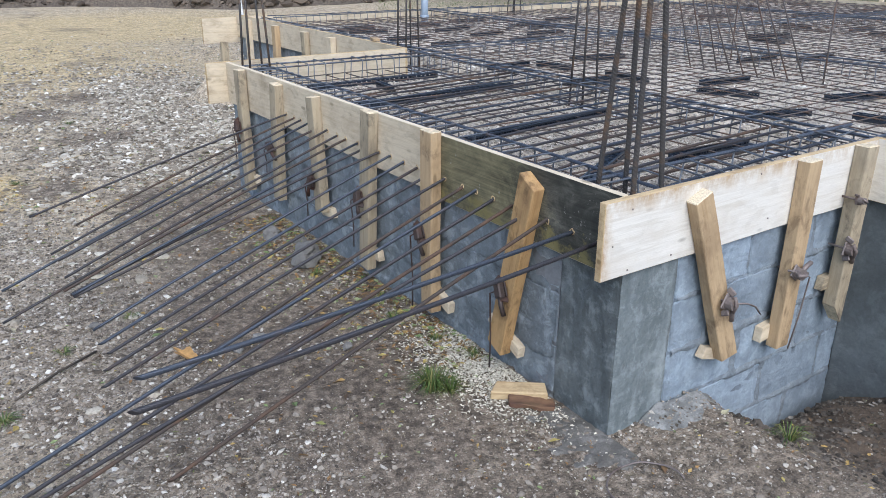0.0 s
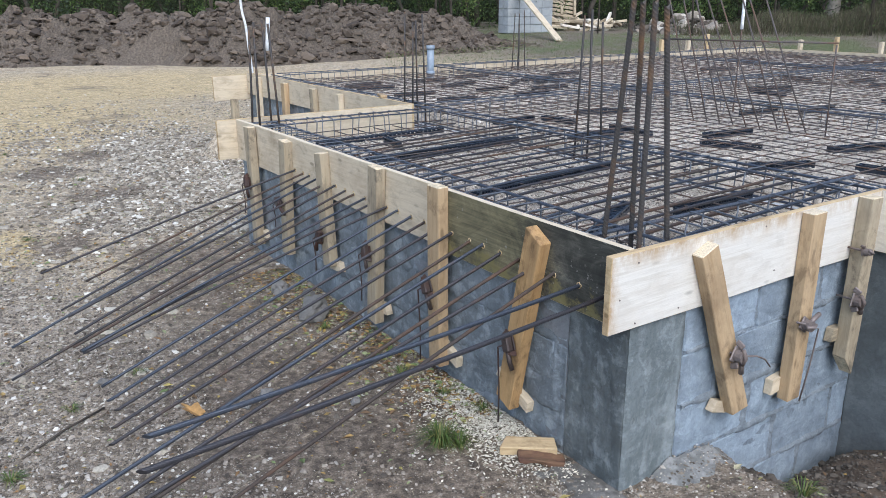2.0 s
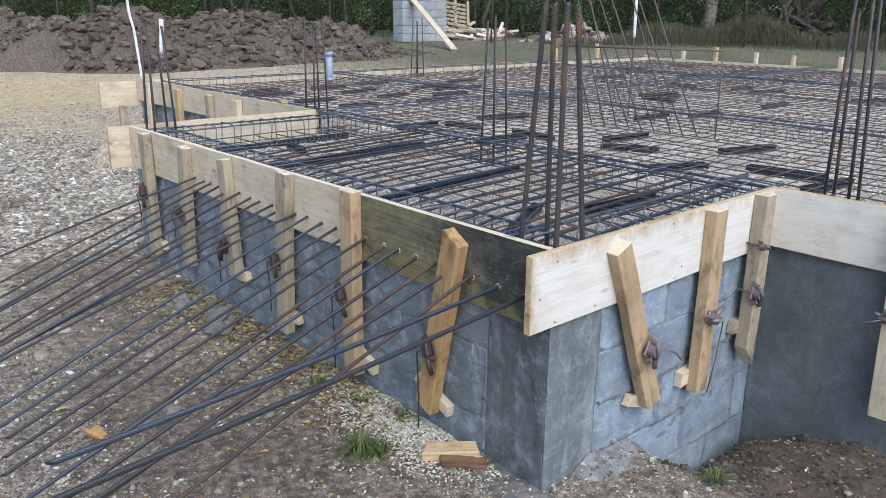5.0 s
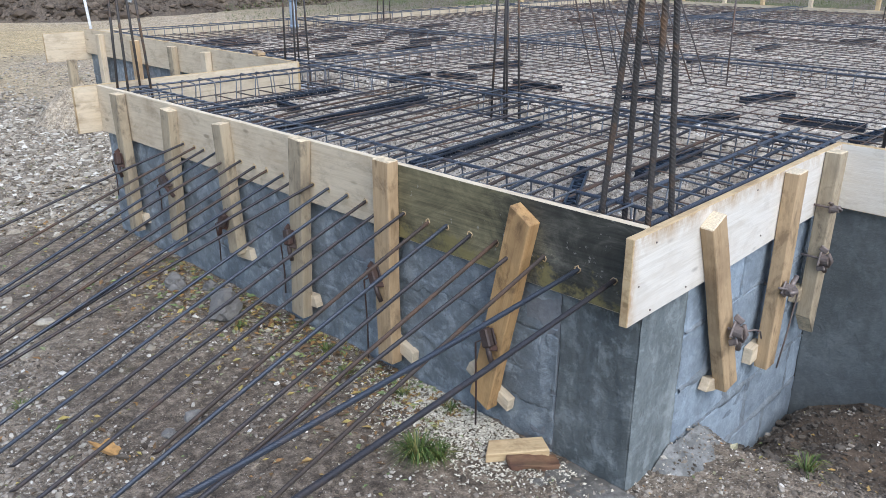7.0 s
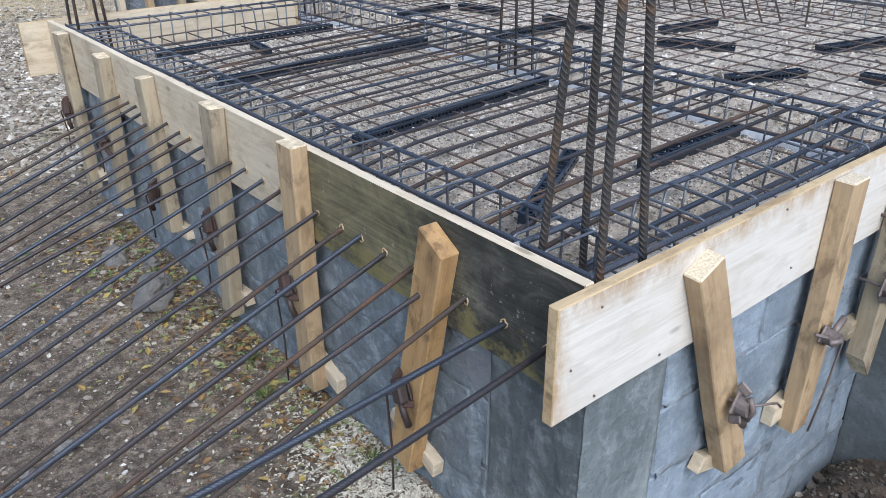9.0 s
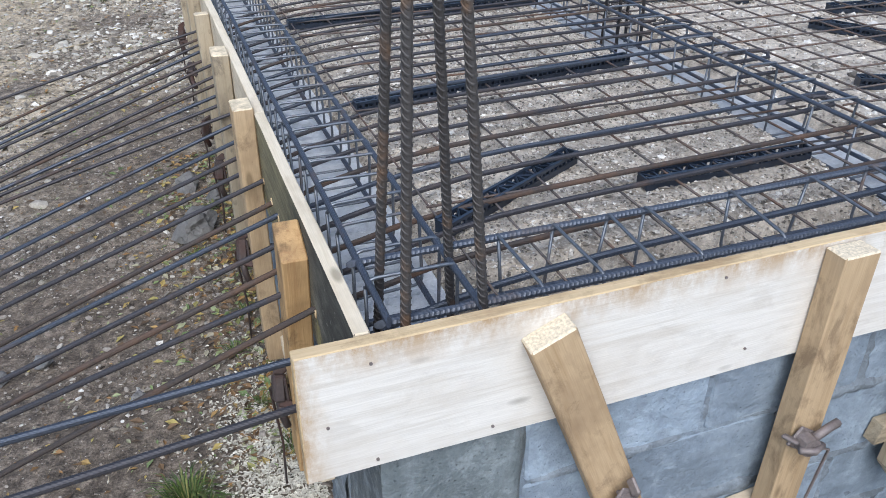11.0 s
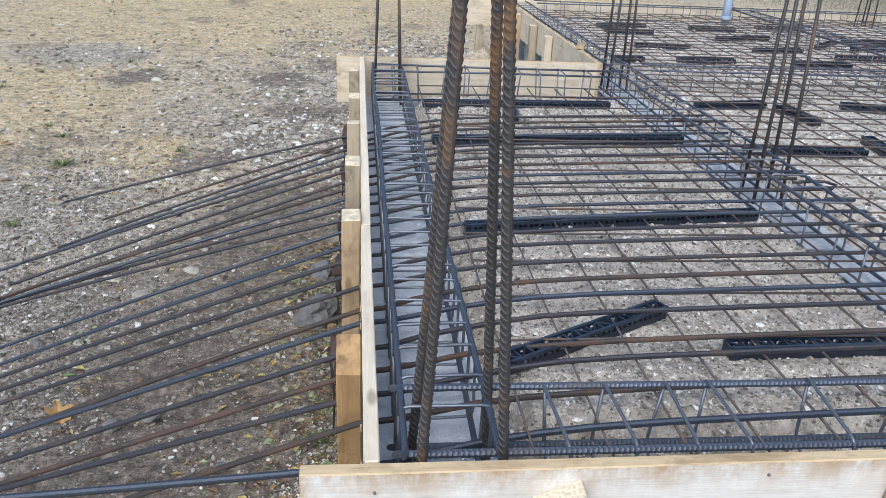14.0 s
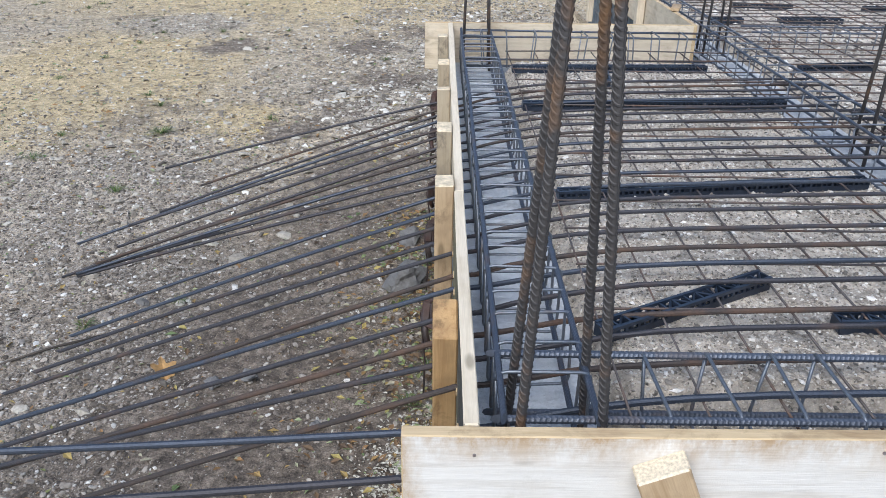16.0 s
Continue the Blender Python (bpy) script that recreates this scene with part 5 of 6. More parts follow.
def leaf_mesh(length, material, curl=0.25, lobes=5, seed=0):
    """A lobed leaf with a stalk, curled along its midrib."""
    rng = random.Random(seed)
    n = 26
    v, f = [(0, 0, 0.0)], []
    for k in range(n):
        a = 2 * math.pi * k / n
        r = length * (0.42 + 0.16 * math.cos(lobes * a) * (0.55 + 0.45 * math.cos(a)) + rng.uniform(-0.04, 0.04))
        x, y = r * math.cos(a), r * 0.8 * math.sin(a)
        v.append((x, y, curl * (abs(y) + 0.3 * abs(x) * abs(x) / length)))
    f = [(0, k + 1, (k + 1) % n + 1) for k in range(n)]
    sv, sf = tube([(-length * 0.4, 0, 0.002), (-length * 0.7, 0.01, 0.012), (-length * 0.95, 0.03, 0.02)], 0.0012, 4)
    v2, f2 = join([(v, f), (sv, sf)])
    me = mesh_of("fallen_leaf", v2, f2, material)
    return me


put("fallen_leaf", leaf_mesh(0.11, ORANGE, 0.4), pose(*rest(-1.02, 1.29, 0.008), 12, -14, 115), None, "large curled orange-brown leaf lying under the bars", "leaf", "large fallen leaves")
put("fallen_leaf", leaf_mesh(0.07, LEAVES, 0.3, 5, 2), pose(*rest(-0.35, -0.28, 0.006), 8, 6, 30), None, "yellow leaf lying on the earth", "leaf", "large fallen leaves")
put("fallen_leaf", leaf_mesh(0.06, ORANGE, 0.4, 5, 3), pose(*rest(-2.35, 4.3, 0.01), 12, 6, 70), None, "orange leaf lying on the yard", "leaf", "large fallen leaves")
hoop = [(-0.10 + 0.13 * math.cos(a), -0.27 + 0.11 * math.sin(a), ground_z(-0.10 + 0.13 * math.cos(a), -0.27 + 0.11 * math.sin(a)) + 0.012) for a in np.linspace(-0.4, 4.2, 26)]
v, f = tube(hoop, 0.003, 6)
put("wire_loop", mesh_of("wire_loop", v, f, CLAMPMAT, True), None, None, "bent rusty tie wire lying on the earth", "wire")
for k, (a, b) in enumerate((((-1.62, 1.28), (-1.30, 1.52)), ((-1.0, 4.6), (-0.45, 4.9)))):
    v, f = tube([rest(*a, 0.006), rest((a[0] + b[0]) / 2, (a[1] + b[1]) / 2, 0.012), rest(*b, 0.008)], 0.0045, 6)
    put("stick", mesh_of("stick", v, f, STRAW if k == 1 else TRUNK, True), None, None, "pale stick lying on gravel" if k == 1 else "thin dark stick lying on the earth", "stick", "sticks on the ground")


# ---- conduits, pipe, stakes ----
def strip(path, r, name, material, label, cat):
    v, f = tube(path, r, 10, 0, 0, 0.05)
    return put(name, mesh_of(name, v, f, material, True), None, None, label, cat)


strip([(1.36, 6.60, 0.58), (1.345, 6.60, 0.79), (1.31, 6.60, 1.28), (1.28, 6.60, 1.42), (1.255, 6.60, 1.85)], 0.013, "plastic_conduit", WHITEPIPE, "pale grey plastic conduit rising at the house wall corner", "conduit")
strip([(0.185, 3.262, 1.22), (0.195, 3.262, 1.30), (0.205, 3.262, 1.42)], 0.013, "plastic_conduit", WHITEPIPE, "short white plastic conduit tied to a column bar", "conduit")
strip([(3.62, 2.30, 0.62), (3.62, 2.30, 1.30)], 0.006, "upright_steel", STEELRUST, "single thin steel bar standing in the slab", "reinforcing bar")
strip([(3.62, 2.30, 1.30), (3.65, 2.33, 1.75)], 0.012, "plastic_conduit", WHITEPIPE, "white plastic conduit standing in the slab", "conduit")
pipe = put("drain_pipe", mesh_of("drain_pipe", *tube([(3.33, 6.18, 0.60), (3.33, 6.18, 1.0)], 0.040, 24), PVC, True), None, None, "grey-blue plastic drain pipe standing in the slab", "pipe")
put("socket", mesh_of("socket", *tube([(3.33, 6.18, 0.985), (3.33, 6.18, 1.03)], 0.047, 24), PVC, True), None, pipe)
put("socket", mesh_of("socket", *tube([(3.33, 6.18, 0.70), (3.33, 6.18, 0.745)], 0.048, 24), PVC, True), None, pipe)
for k, (sx, sy, h) in enumerate(((7.9, 6.73, 0.95), (8.5, 6.73, 0.92), (8.95, 6.73, 1.0), (10.37, 6.0, 0.90), (10.37, 5.4, 0.96), (10.37, 4.7, 0.91), (10.37, 4.1, 0.89), (10.37, 3.4, 0.90), (10.37, 2.5, 1.02))):
    put("stake", timber_mesh("stake", h + 0.1, 0.07, 0.05, (SAWN, PINE)[k % 2], k, 0.003, 0.002), basis((sx, sy, -0.1), (0, 0, 1), (0.0, 1, 0)), None,
        "pale timber stake standing outside the far formwork", "stake", "stakes round the formwork")


# ---- background: dug earth, stacked blocks, timber, wood edge ----
def heap_z(x, y):
    ridge = (1.08 + 0.20 * noise.noise(Vector((x * 0.35, 0.3, 0))) + 0.25 * noise.noise(Vector((x * 0.8, 2.3, 0)))) * (0.72 + 0.28 * smooth(1.5, 3.5, x))
    ends = smooth(-16, -12, x) * (1 - smooth(10.6, 14.2, x + 0.15 * (y - 18)))
    u = (y - 18.6 - 2.4 * (1 - smooth(1.0, 6.0, x))) / (2.1 + 0.35 * noise.noise(Vector((x * 0.4, 5, 0))))
    body = max(0.0, 1 - abs(u) ** 1.5)
    lump = 0.30 * noise.fractal(Vector((x * 1.2, y * 1.2, 2.0)), 0.7, 2.2, 5) + 0.34 * abs(noise.noise(Vector((x * 2.1, y * 2.1, 1)))) + 0.20 * (0.5 - noise.voronoi(Vector((x * 2.6, y * 2.6, 0.5)))[0][0])
    z = ridge * ends * body
    return ground_z(x, y) - 0.06 + z + lump * min(1.0, z * 2.2)


put("earth_mound", grid_mesh("earth_mound", np.arange(-16, 15, 0.075), np.arange(16.0, 23.6, 0.085), heap_z, HEAPSOIL, False), None, None, "long lumpy heap of dark dug earth behind the house", "earth heap")
rng = np.random.default_rng(5)
n = 9000
px = rng.uniform(-8, 14, n)
py = 16.2 + 2.4 * (px < 4) + rng.uniform(0, 3.2, n)
pz = np.array([heap_z(a, b) for a, b in zip(px, py)])
keep = pz > 0.1
scatter("earth_clods", np.stack([px, py, pz], 1)[keep], np.clip(rng.gamma(0.9, 0.036, n)[keep] + 0.010, 0, 0.15), CLODS, "clods of dark earth lying on the heap", "earth clods", 0.75, rng)

stack = thing("block_stack", "stack of light grey concrete blocks beside the earth heap", "concrete blocks", at=(15.46, 19.88, ground_z(16, 20)))
bme = box_mesh("block", (0, 0, 0), (0.485, 0.25, 0.262), FARBLOCK, 0.010)
for layer in range(6):
    for i in range(4):
        if layer == 5 and i < 2:
            continue
        for j in range(2):
            put("block", bme, pose(i * 0.5, j * 0.27, layer * 0.27), stack)
put("plank", timber_mesh("plank", 4.55, 0.24, 0.05, PINE, 3, 0.004, 0.002), basis((16.1, 20.75, 2.31), (-1.1, -3.95, -1.96), (0, -0.4, 0.9)), None, "long pale plank leaning on the stacked blocks", "plank")
for k in range(2):
    pal = thing("pallet", "weathered wooden pallet stacked behind the blocks", "pallet", "pallets", (17.6, 20.6, ground_z(17.6, 20.6) + 0.45 + k * 0.55))
    if k:
        pal.matrix_world = pose(17.75, 20.55, 1.05, 62, 5, -30)
    for i in range(6):
        put("slat", timber_mesh("slat", 1.1, 0.10, 0.022, AGED, i), pose(0, i * 0.16, 0.12, 12 * k, 8 * k, 0), pal)
    for i in range(3):
        put("bearer", timber_mesh("bearer", 0.95, 0.09, 0.10, AGED, i + 7), pose(0.08 + i * 0.47, 0, 0.05, 0, 0, 90), pal)
rnd = random.Random(4)
for k in range(46):
    x = 17.7 + rnd.uniform(0, 2.0)
    y = 20.6 - 0.8 * (x - 17.7) + rnd.uniform(-0.4, 0.4)
    put("firewood", timber_mesh("firewood", rnd.uniform(0.5, 1.3), 0.10, 0.08, (PINE, AGED, FRESH)[k % 3], k), pose(x, y, ground_z(x, y) + 0.06 + 0.5 * rnd.random() * max(0, 1 - (x - 17.6) / 4.5), rnd.uniform(-20, 20), rnd.uniform(-20, 20), rnd.uniform(0, 180)), None,
        "split timber offcut in a heap", "timber offcut", "timber heap")
n = 500
px, py = rng.uniform(19.4, 22.4, n), rng.uniform(15.6, 18.2, n)
pz = np.array([ground_z(a, b) + 0.55 * max(0, 1 - ((a - 20.9) / 1.5) ** 2 - ((b - 16.9) / 1.3) ** 2) * rng.random() for a, b in zip(px, py)])
scatter("rubble", np.stack([px, py, pz], 1), rng.gamma(3, 0.03, n) + 0.02, STONES, "heap of grey rubble at the wood edge", "rubble", 0.8, rng)
put("post", mesh_of("post", *tube([(25.2, 14.2, 0.2), (25.25, 14.2, 2.0), (25.2, 14.2, 6.5)], 0.22, 14, 0, 0, 0.4), POLE, True), None, None, "pale bare trunk standing at the wood edge", "tree trunk")


def tree(name, seed, height, spread, leaves, label):
    """A tapered trunk with limbs and a crown of small leaves in clumps."""
    rs, r = np.random.default_rng(seed), random.Random(seed)
    root = thing(name, label, "tree", "trees of the wood edge")
    pieces = []

    def limb(a, b, r0, r1, n=6):
        p = np.linspace(0, 1, n)[:, None]
        path = np.array(a) + (np.array(b) - np.array(a)) * p + rs.normal(0, 0.03 * np.linalg.norm(np.subtract(b, a)), (n, 3)) * np.sin(np.pi * p)
        v, f = tube(path, 1.0, 7)
        c = np.repeat(path, 7, 0)
        v = c + (v - c) * np.repeat(np.linspace(r0, r1, n), 7)[:, None]
        pieces.append((v, f))
    base = 0.035 * height ** 0.8 * 0.55
    limb((0, 0, -0.1), (r.uniform(-0.4, 0.4), r.uniform(-0.4, 0.4), height * 0.75), base, base * 0.3, 9)
    tips = []
    for k in range(11):
        z = height * r.uniform(0.2, 0.7)
        a = r.uniform(0, 2 * math.pi)
        q = (spread * r.uniform(0.4, 1.0) * math.cos(a), spread * r.uniform(0.4, 1.0) * math.sin(a), z + height * r.uniform(0.05, 0.25))
        limb((0, 0, z), q, base * 0.35, base * 0.08)
        tips.append(q)
    tips += [(r.uniform(-1, 1) * spread * 0.5, r.uniform(-1, 1) * spread * 0.5, height * r.uniform(0.7, 1.0)) for _ in range(5)]
    tips += [(r.uniform(-1, 1) * spread, r.uniform(-1, 1) * spread, r.uniform(0.3, 2.2)) for _ in range(6)]
    v, f = join(pieces)
    put("trunk", mesh_of("trunk", v, f, TRUNK, True), None, root)
    t = np.array(tips)[rs.integers(0, len(tips), leaves)]
    p = t + rs.normal(0, 1, (leaves, 3)) * np.array([0.30, 0.30, 0.22]) * spread * 0.62
    p[:, 2] = np.maximum(p[:, 2], 0.1)
    w = unit(rs.normal(0, 1, (leaves, 3)))
    s = unit(np.cross(w, rs.normal(0, 1, (leaves, 3))))
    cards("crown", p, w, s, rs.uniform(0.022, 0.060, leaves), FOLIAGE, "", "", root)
    return root


kinds = [tree("tree", 3, 7.5, 2.3, 2700, "leafy green tree at the wood edge"), tree("tree", 8, 6.0, 1.9, 2400, "leafy green tree at the wood edge"), tree("tree", 12, 9.0, 2.6, 3000, "tall leafy tree at the wood edge"),
         tree("bush", 21, 3.0, 1.6, 2200, "dense green bush at the wood edge")]
rnd = random.Random(31)
spots = []
for k in range(70):
    t = k / 69
    # the wood edge curves from behind the heap round to the east
    a = radians(-14 + 92 * t)
    d = 31 + rnd.uniform(0, 8) + 2.5 * math.sin(t * 5)
    spots.append((-1.7 + d * math.sin(a), -1.5 + d * math.cos(a)))
for k, (sx, sy) in enumerate(spots):
    src = kinds[k] if k < 4 else kinds[(k * 7 + k // 3) % 4]
    m = pose(sx, sy, ground_z(sx, sy), 0, 0, rnd.uniform(0, 360))
    if k < 4:
        src.matrix_world = m
    else:
        copy_thing(src, m)
n = 90000
rs = np.random.default_rng(9)
m = 420
ca, cd, ch = np.radians(rs.uniform(-18, 82, m)), 30.5 + rs.uniform(0, 9, m), 0.3 + 5.4 * rs.beta(1.0, 2.0, m)
pick = rs.integers(0, m, n)
spread = rs.uniform(0.25, 0.8, m)[pick]
p = np.stack([-1.7 + cd[pick] * np.sin(ca[pick]), -1.5 + cd[pick] * np.cos(ca[pick]), ch[pick]], 1) + rs.normal(0, 1, (n, 3)) * spread[:, None] * np.array([1.0, 1.0, 0.75])
p[:, 2] = np.maximum(p[:, 2], 0.05)
w = unit(rs.normal(0, 1, (n, 3)))
s = unit(np.cross(w, rs.normal(0, 1, (n, 3))))
p[:, 2] += 0.4
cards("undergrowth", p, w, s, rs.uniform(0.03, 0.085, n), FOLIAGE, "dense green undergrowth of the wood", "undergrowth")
# added curved sheet, coloured near black for the shade between the trees
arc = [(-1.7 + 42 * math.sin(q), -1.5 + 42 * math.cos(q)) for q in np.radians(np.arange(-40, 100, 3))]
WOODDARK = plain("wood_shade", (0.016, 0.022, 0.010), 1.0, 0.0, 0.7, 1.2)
put("backdrop", mesh_of("backdrop", [(x, y, z) for x, y in arc for z in (-1, 11)], [(2 * k, 2 * k + 2, 2 * k + 3, 2 * k + 1) for k in range(len(arc) - 1)], WOODDARK), None, None, "dark sheet behind the trees, standing in for the shade inside the wood", "backdrop", "", "structure")
# bare stems inside the wood
for k in range(52):
    r2 = random.Random(900 + k)
    q, d2 = radians(r2.uniform(-16, 80)), r2.uniform(26.5, 36)
    x, y, lean = -1.7 + d2 * math.sin(q), -1.5 + d2 * math.cos(q), r2.uniform(-0.5, 0.5)
    v, f = tube([(0, 0, -0.2), (lean * 0.3, 0.1, 2.0), (lean, 0.2, 5.0), (lean * 1.3, 0.1, 8.5)], r2.uniform(0.02, 0.065), 7)
    put("sapling", mesh_of("sapling", v, f, TRUNK, True), pose(x, y, ground_z(x, y)), None, "thin bare stem at the wood edge", "tree trunk", "stems of the wood")
# dry reeds and rough grass before the wood
n = 30000
a = np.radians(rs.uniform(50, 82, n))
d = rs.uniform(27, 31, n)
h = rs.uniform(0.0, 0.75, n) * (0.75 + 0.35 * np.sin(a * 19) + 0.25 * np.sin(a * 53))
w = unit(np.stack([rs.normal(0, 0.25, n), rs.normal(0, 0.25, n), np.ones(n)], 1))
s = unit(np.cross(w, rs.normal(0, 1, (n, 3)))) * 0.09
cards("dry_reeds", np.stack([-1.7 + d * np.sin(a), -1.5 + d * np.cos(a), h + 0.45], 1), w, s, rs.uniform(0.05, 0.2, n), REED, "dry beige reeds and rough grass before the wood", "reeds")
n = 16000
a = np.radians(rs.uniform(30, 74, n))
d = rs.uniform(17.5, 27, n)
w = unit(np.stack([rs.normal(0, 0.5, n), rs.normal(0, 0.5, n), np.ones(n)], 1))
s = unit(np.cross(w, rs.normal(0, 1, (n, 3)))) * 0.15
cards("rough_grass", np.stack([-1.7 + d * np.sin(a), -1.5 + d * np.cos(a), 0.5 * np.clip((d - 15) / 12, 0, 1)], 1), w, s, rs.uniform(0.02, 0.055, n), BLADES, "rough green grass beyond the house", "grass")
# tangled dark stump roots at the wood edge
stump = []
rs = np.random.default_rng(14)
for path, r0 in (([(0, 0, 0), (0.2, -0.4, 1.0), (0.7, -1.4, 2.2), (1.4, -2.8, 4.6)], 0.24), ([(0, 0, 0), (-0.1, 0.2, 1.2), (-0.3, 0.6, 2.6), (-0.2, 0.7, 5.5)], 0.22),
                 ([(0.1, -0.2, 0.6), (0.0, -0.1, 1.8), (0.2, -0.4, 3.4), (0.3, -0.3, 6.0)], 0.16)):
    stump.append(tube(path, r0, 9, 0, 0, 0.3))
for k in range(60):
    q = rs.normal(0, 1, (4, 3)) * np.array([0.8, 0.8, 0.62])
    q[:, 2] = np.abs(q[:, 2])
    q[0] = q[0] * 0.3
    stump.append(tube(q, 0.03 + 0.09 * rs.random(), 6, 0, 0, 0.25))
v, f = join(stump)
put("root_tangle", mesh_of("root_tangle", v, f, TRUNK, True), pose(26.4, 11.8, ground_z(26.4, 11.8)), None, "dark tangle of roots and branches at the wood edge", "brush heap")


# ---- loose surface: gravel, leaves, straw, grass ----
def on_yard(n, rs, xr, yr, power=1.0, fade=0.9):
    x = rs.uniform(*xr, n)
    y = yr[0] + (yr[1] - yr[0]) * rs.random(n) ** power
    # thin out towards the outer edges
    far = rs.random(n) < 0.5
    x = np.where((x < xr[0] + fade) & far, x - rs.exponential(fade, n), x)
    y = np.where((y < yr[0] + fade) & far, y - rs.exponential(fade, n), np.where((y > yr[1] - fade) & far, y + rs.exponential(fade, n), y))
    ok = ~((x > -0.01) & (y > -0.005) & (y < PORCH_Y + 0.05)) & ~((x > 1.39) & (y < HOUSE_Y + 0.1))
    ok &= ~((x > 0.5) & (y < 0) & (rs.random(n) < 0.6))
    ok &= ~((y > PORCH_Y) & (x > 1.28) & (y < HOUSE_Y + 0.1))
    return x[ok], y[ok]


rs = np.random.default_rng(2)
def kind_at(x, y):
    """How stony the yard is at a place, 0 to 1."""
    wx, wy = x + 0.35 * noise.noise(Vector((x * 2, y * 2, 8.0))), y + 0.35 * noise.noise(Vector((x * 2, y * 2, 14.0)))

    def inside(spots):
        return max(1 - smooth(0.75, 1.35, math.hypot((wx - cx) / rx, (wy - cy) / ry)) for cx, cy, rx, ry in spots)
    return 0.45 + 0.55 * inside(GRAVEL_SPOTS) - 0.30 * inside(EARTH_SPOTS) - 0.15 * inside(STRAW_SPOTS) + 0.25 * noise.noise(Vector((x * 3, y * 3, 11.0))) - (0.35 if x > 0.45 and y < 0 else 0.0)


def strew(name, count, xr, yr, power, shape_k, shape_s, smallest, largest, material, label, shape, flat=0.6):
    x, y = on_yard(count, rs, xr, yr, power)
    keep = np.array([kind_at(a, b) for a, b in zip(x, y)]) > rs.uniform(0.0, 1.0, len(x))
    x, y = x[keep], y[keep]
    size = np.clip(rs.gamma(shape_k, shape_s, len(x)) + smallest, smallest, largest)
    z = np.array([ground_z(a, b) for a, b in zip(x, y)]) + size * 0.22
    scatter(name, np.stack([x, y, z], 1), size, material, label, "gravel", flat, rs, shape)


strew("grit", 120000, (-3.0, 1.4), (-1.0, 4.2), 1.1, 1.6, 0.0016, 0.0012, 0.009, STONES, "fine grey grit strewn over the earth", "oct")
strew("gravel", 60000, (-3.0, 1.4), (-1.0, 4.4), 1.0, 1.7, 0.0016, 0.0030, 0.0105, STONES, "grey and white gravel strewn over the earth", "cubo")
strew("gravel", 17000, (-1.0, 1.25), (3.6, 9.5), 1.2, 2.0, 0.0035, 0.006, 0.026, YARDSTONES, "pale broken gravel strewn behind the porch", "cubo", 0.5)
strew("gravel", 46000, (-6, 4), (3.6, 12.0), 1.5, 1.6, 0.0045, 0.004, 0.028, YARDSTONES, "grey gravel strewn over the yard behind", "oct", 0.5)
n = 60000
x, y = rs.uniform(0.26, 1.40, n), rs.uniform(0.24, 3.1, n)
s = np.clip(rs.gamma(1.5, 0.0014, n) + 0.0012, 0.0012, 0.010)
z = np.array([porch_fill(a, b) for a, b in zip(x, y)]) + s * 0.3
scatter("gravel", np.stack([x, y, z], 1), s, FILLSTONES, "fine gravel on the porch fill", "gravel", 0.6, rs, "oct")
n = 34000
x, y = 1.65 + 5 * rs.random(n) ** 1.5, rs.uniform(-0.6, 6.3, n)
s = np.clip(rs.gamma(2.0, 0.0025, n) + 0.003, 0.003, 0.018)
z = np.array([house_fill(a, b) for a, b in zip(x, y)]) + s * 0.1
scatter("gravel", np.stack([x, y, z], 1), s, FILLSTONES, "gravel on the house fill", "gravel", 0.6, rs, "oct")


n = 1100
x, y = rs.uniform(-0.08, 0.85, n), -np.abs(rs.normal(0, 0.18, n))
z = np.array([max(spill_z(a, b), ground_z(a, b)) for a, b in zip(x, y)])
sz = np.clip(rs.gamma(1.6, 0.0025, n) + 0.002, 0.002, 0.016)
scatter("grit", np.stack([x, y, z], 1), sz * 0.7, STONES, "grey grit on the spilled concrete", "gravel", 0.6, rs, "oct")


# stones of the hollow, from a darker set of colours than the yard gravel
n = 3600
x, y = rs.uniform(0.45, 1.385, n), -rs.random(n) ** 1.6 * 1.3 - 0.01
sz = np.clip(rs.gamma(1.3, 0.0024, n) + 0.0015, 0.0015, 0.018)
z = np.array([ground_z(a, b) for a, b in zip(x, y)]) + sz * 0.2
scatter("gravel", np.stack([x, y, z], 1), sz, HOLLOWSTONES, "dark brown stones in the hollow before the front wall", "gravel", 0.6, rs, "cubo")


def flat_cards(x, y, lo, hi, name, material, label, category, slim=False, lift=0.004):
    k = len(x)
    a = rs.uniform(0, 2 * np.pi, k)
    w = unit(np.stack([np.cos(a), np.sin(a), rs.normal(0, 0.18, k)], 1))
    sd = unit(np.cross(np.array([0, 0, 1.0]) + rs.normal(0, 0.25, (k, 3)), w)) * (0.1 if slim else 1.0)
    z = np.array([ground_z(p, q) for p, q in zip(x, y)]) + lift
    cards(name, np.stack([x, y, z], 1), w, sd, rs.uniform(lo, hi, k), material, label, category, None, 0.2)


x, y = on_yard(5200, rs, (-3.2, 0.6), (-1.2, 4.8), 1.0)
flat_cards(x, y, 0.003, 0.012, "fallen_leaves", LEAVES, "small yellow, green and brown leaf scraps on the ground", "leaves")
x, y = on_yard(420, rs, (-3.2, 0.6), (-0.8, 4.8), 1.0)
flat_cards(x, y, 0.012, 0.026, "fallen_leaves", LEAVES, "yellow, green and brown leaves on the ground", "leaves")
x, y = on_yard(9000, rs, (-8, 4), (3.4, 14), 1.5)
flat_cards(x, y, 0.007, 0.022, "fallen_leaves", LEAVES, "small dry leaves over the yard", "leaves")
n = 1500
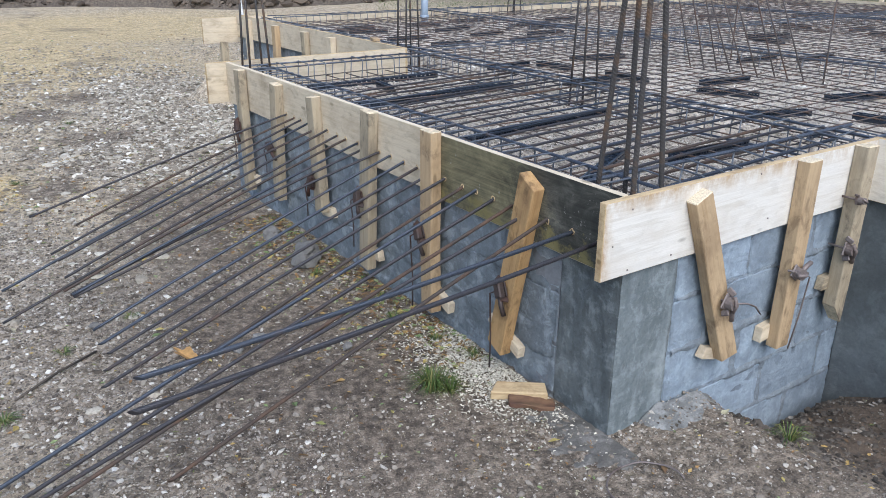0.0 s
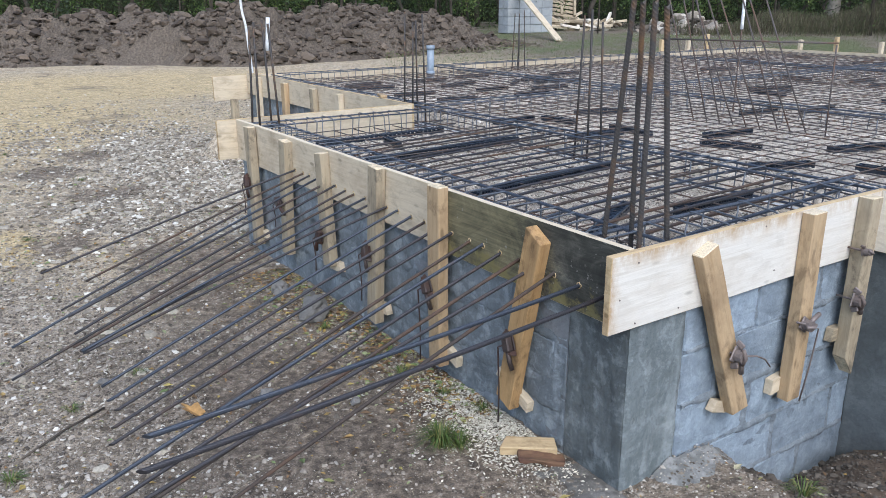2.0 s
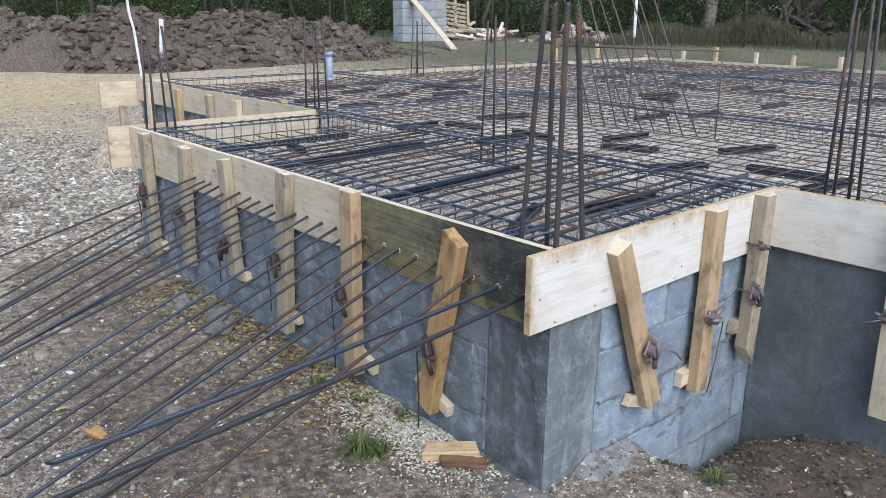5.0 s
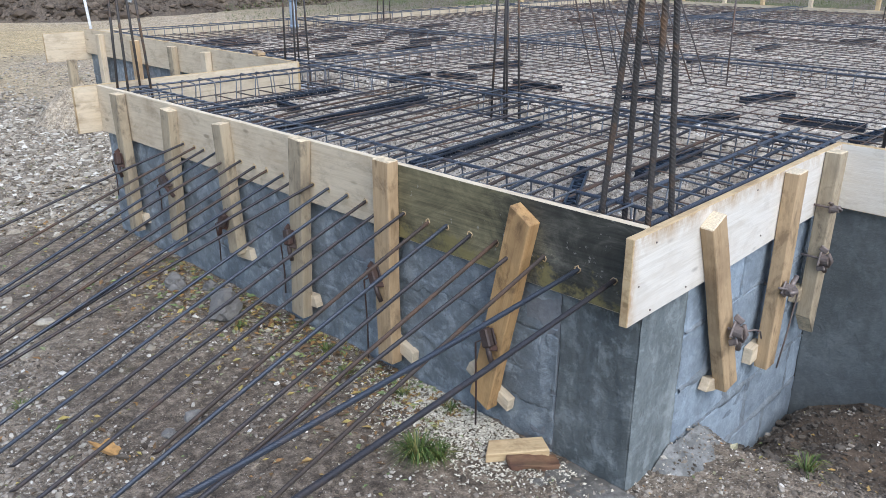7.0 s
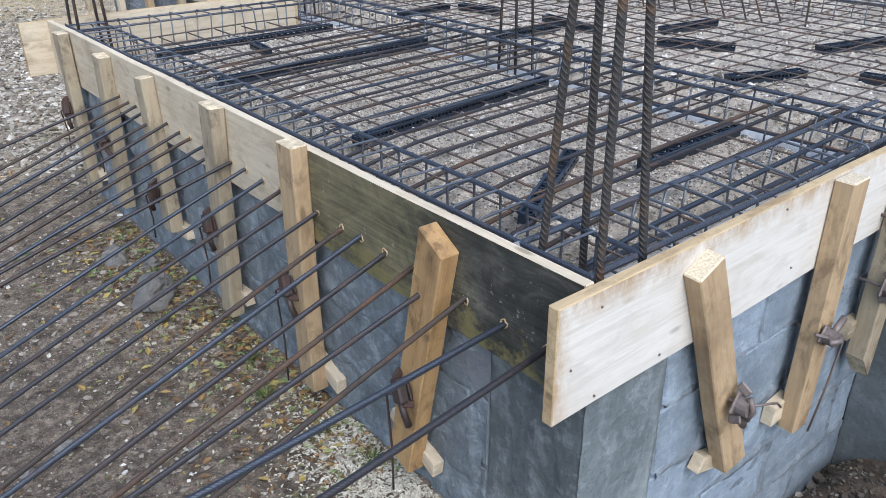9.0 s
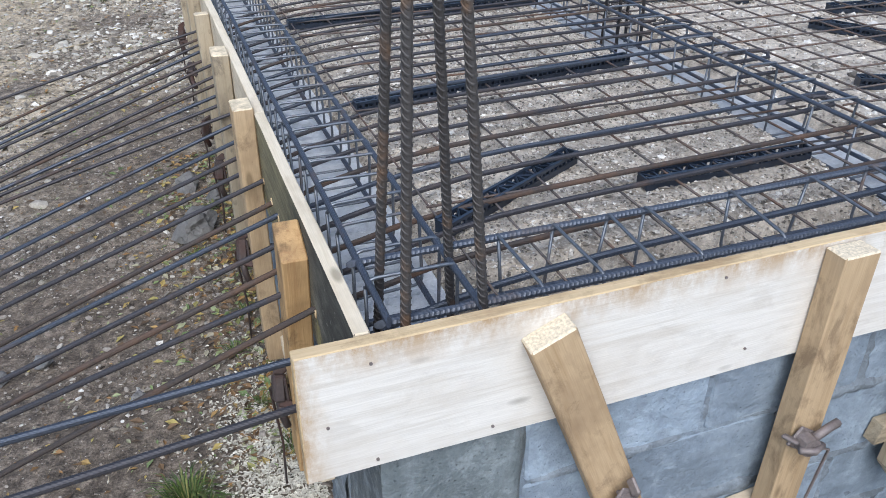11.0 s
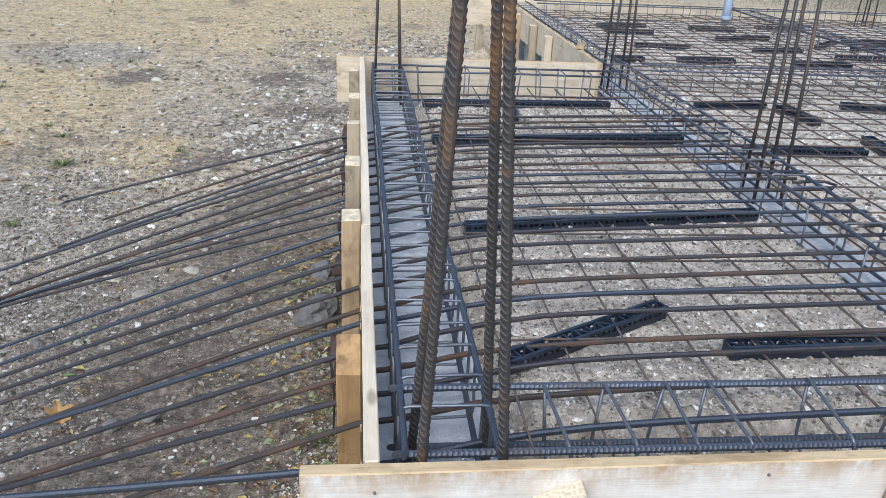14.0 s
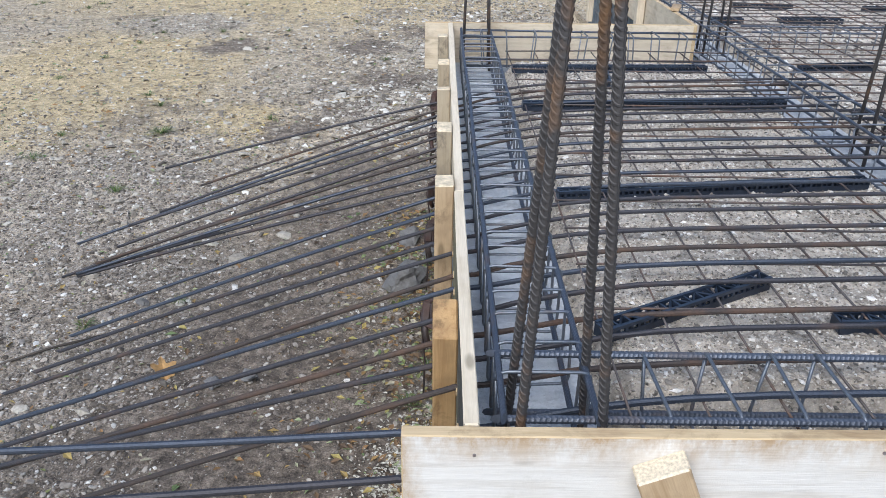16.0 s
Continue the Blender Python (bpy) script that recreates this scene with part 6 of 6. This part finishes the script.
flat_cards(rs.uniform(0.5, 1.38, 90), -0.02 - rs.random(90) * 1.0, 0.005, 0.015, "fallen_leaves", LEAVES, "yellow and brown leaves in the hollow before the wall", "leaves")
flat_cards(-0.02 - np.abs(rs.normal(0, 0.17, n)), rs.uniform(0.6, 2.7, n), 0.006, 0.022, "fallen_leaves", LEAVES, "yellow and brown leaves gathered at the foot of the wall", "leaves")
x, y = on_yard(5000, rs, (-3.2, 1.4), (-1.4, 4.5), 1.0)
flat_cards(x, y, 0.006, 0.022, "straw", STRAW, "pale bits of straw and wood fibre on the earth", "straw", True)
x, y = on_yard(5000, rs, (-3.2, 1.4), (-1.2, 5.5), 1.0)
flat_cards(x, y, 0.005, 0.020, "dark_twigs", TWIGS, "dark scraps of bark and twig on the earth", "twigs", True)
n = 5200
flat_cards(-0.015 - np.abs(rs.normal(0, 0.13, n)), rs.normal(0.58, 0.22, n), 0.003, 0.009, "sawdust_chips", CHIPS, "pale wood chips scattered by the corner", "wood chips")


def tuft(at, n, height, spread, seed, label):
    rs2 = np.random.default_rng(seed)
    v, f = [], []
    for k in range(n):
        a, out = rs2.uniform(0, 2 * np.pi), rs2.uniform(0.2, 1.0)
        h = height * rs2.uniform(0.5, 1.1)
        d = np.array([math.cos(a), math.sin(a), 0])
        side = np.array([-math.sin(a), math.cos(a), 0]) * 0.0015
        b = d * spread * 0.25 * rs2.random()
        q1, q2 = b + d * spread * out * 0.45 + [0, 0, h * 0.75], b + d * spread * out + [0, 0, h * (0.95 - 0.5 * out)]
        i = len(v)
        v += [b - side, b + side, q1 + side, q1 - side, q2]
        f += [(i, i + 1, i + 2, i + 3), (i + 3, i + 2, i + 4)]
    return put("grass_tuft", mesh_of("grass_tuft", v, f, BLADES), pose(*at), None, label, "grass tuft", "grass tufts")


tuft(rest(-0.345, 0.54), 190, 0.095, 0.12, 1, "green grass tuft growing near the corner")
tuft(rest(-0.30, 0.49), 80, 0.06, 0.09, 2, "green grass tuft growing near the corner")
tuft(rest(0.50, -0.36), 60, 0.07, 0.09, 3, "small grass tuft in the dug earth")
tuft(rest(-1.67, 1.15), 60, 0.035, 0.07, 4, "low green weed in the yard")
tuft(rest(-1.86, 3.9), 110, 0.04, 0.13, 5, "low green weed in the yard")
tuft(rest(-1.41, 1.57), 30, 0.025, 0.06, 6, "low green weed in the yard")
tuft(rest(-1.11, 1.76), 30, 0.025, 0.06, 7, "low green weed in the yard")
for k, (tx, ty) in enumerate(((-0.12, 0.85), (-0.16, 1.12), (-0.10, 1.32), (-0.22, 1.75), (-0.12, 2.12), (-0.07, 0.66))):
    tuft(rest(tx, ty), 34, 0.035, 0.06, k + 60, "small green weed at the foot of the side wall")
for k in range(26):
    r2 = random.Random(k + 300)
    tx, ty = r2.uniform(-5, -0.4), r2.uniform(2.6, 9)
    tuft(rest(tx, ty), 40, r2.uniform(0.025, 0.05), r2.uniform(0.05, 0.12), k + 10, "low green weed in the yard")
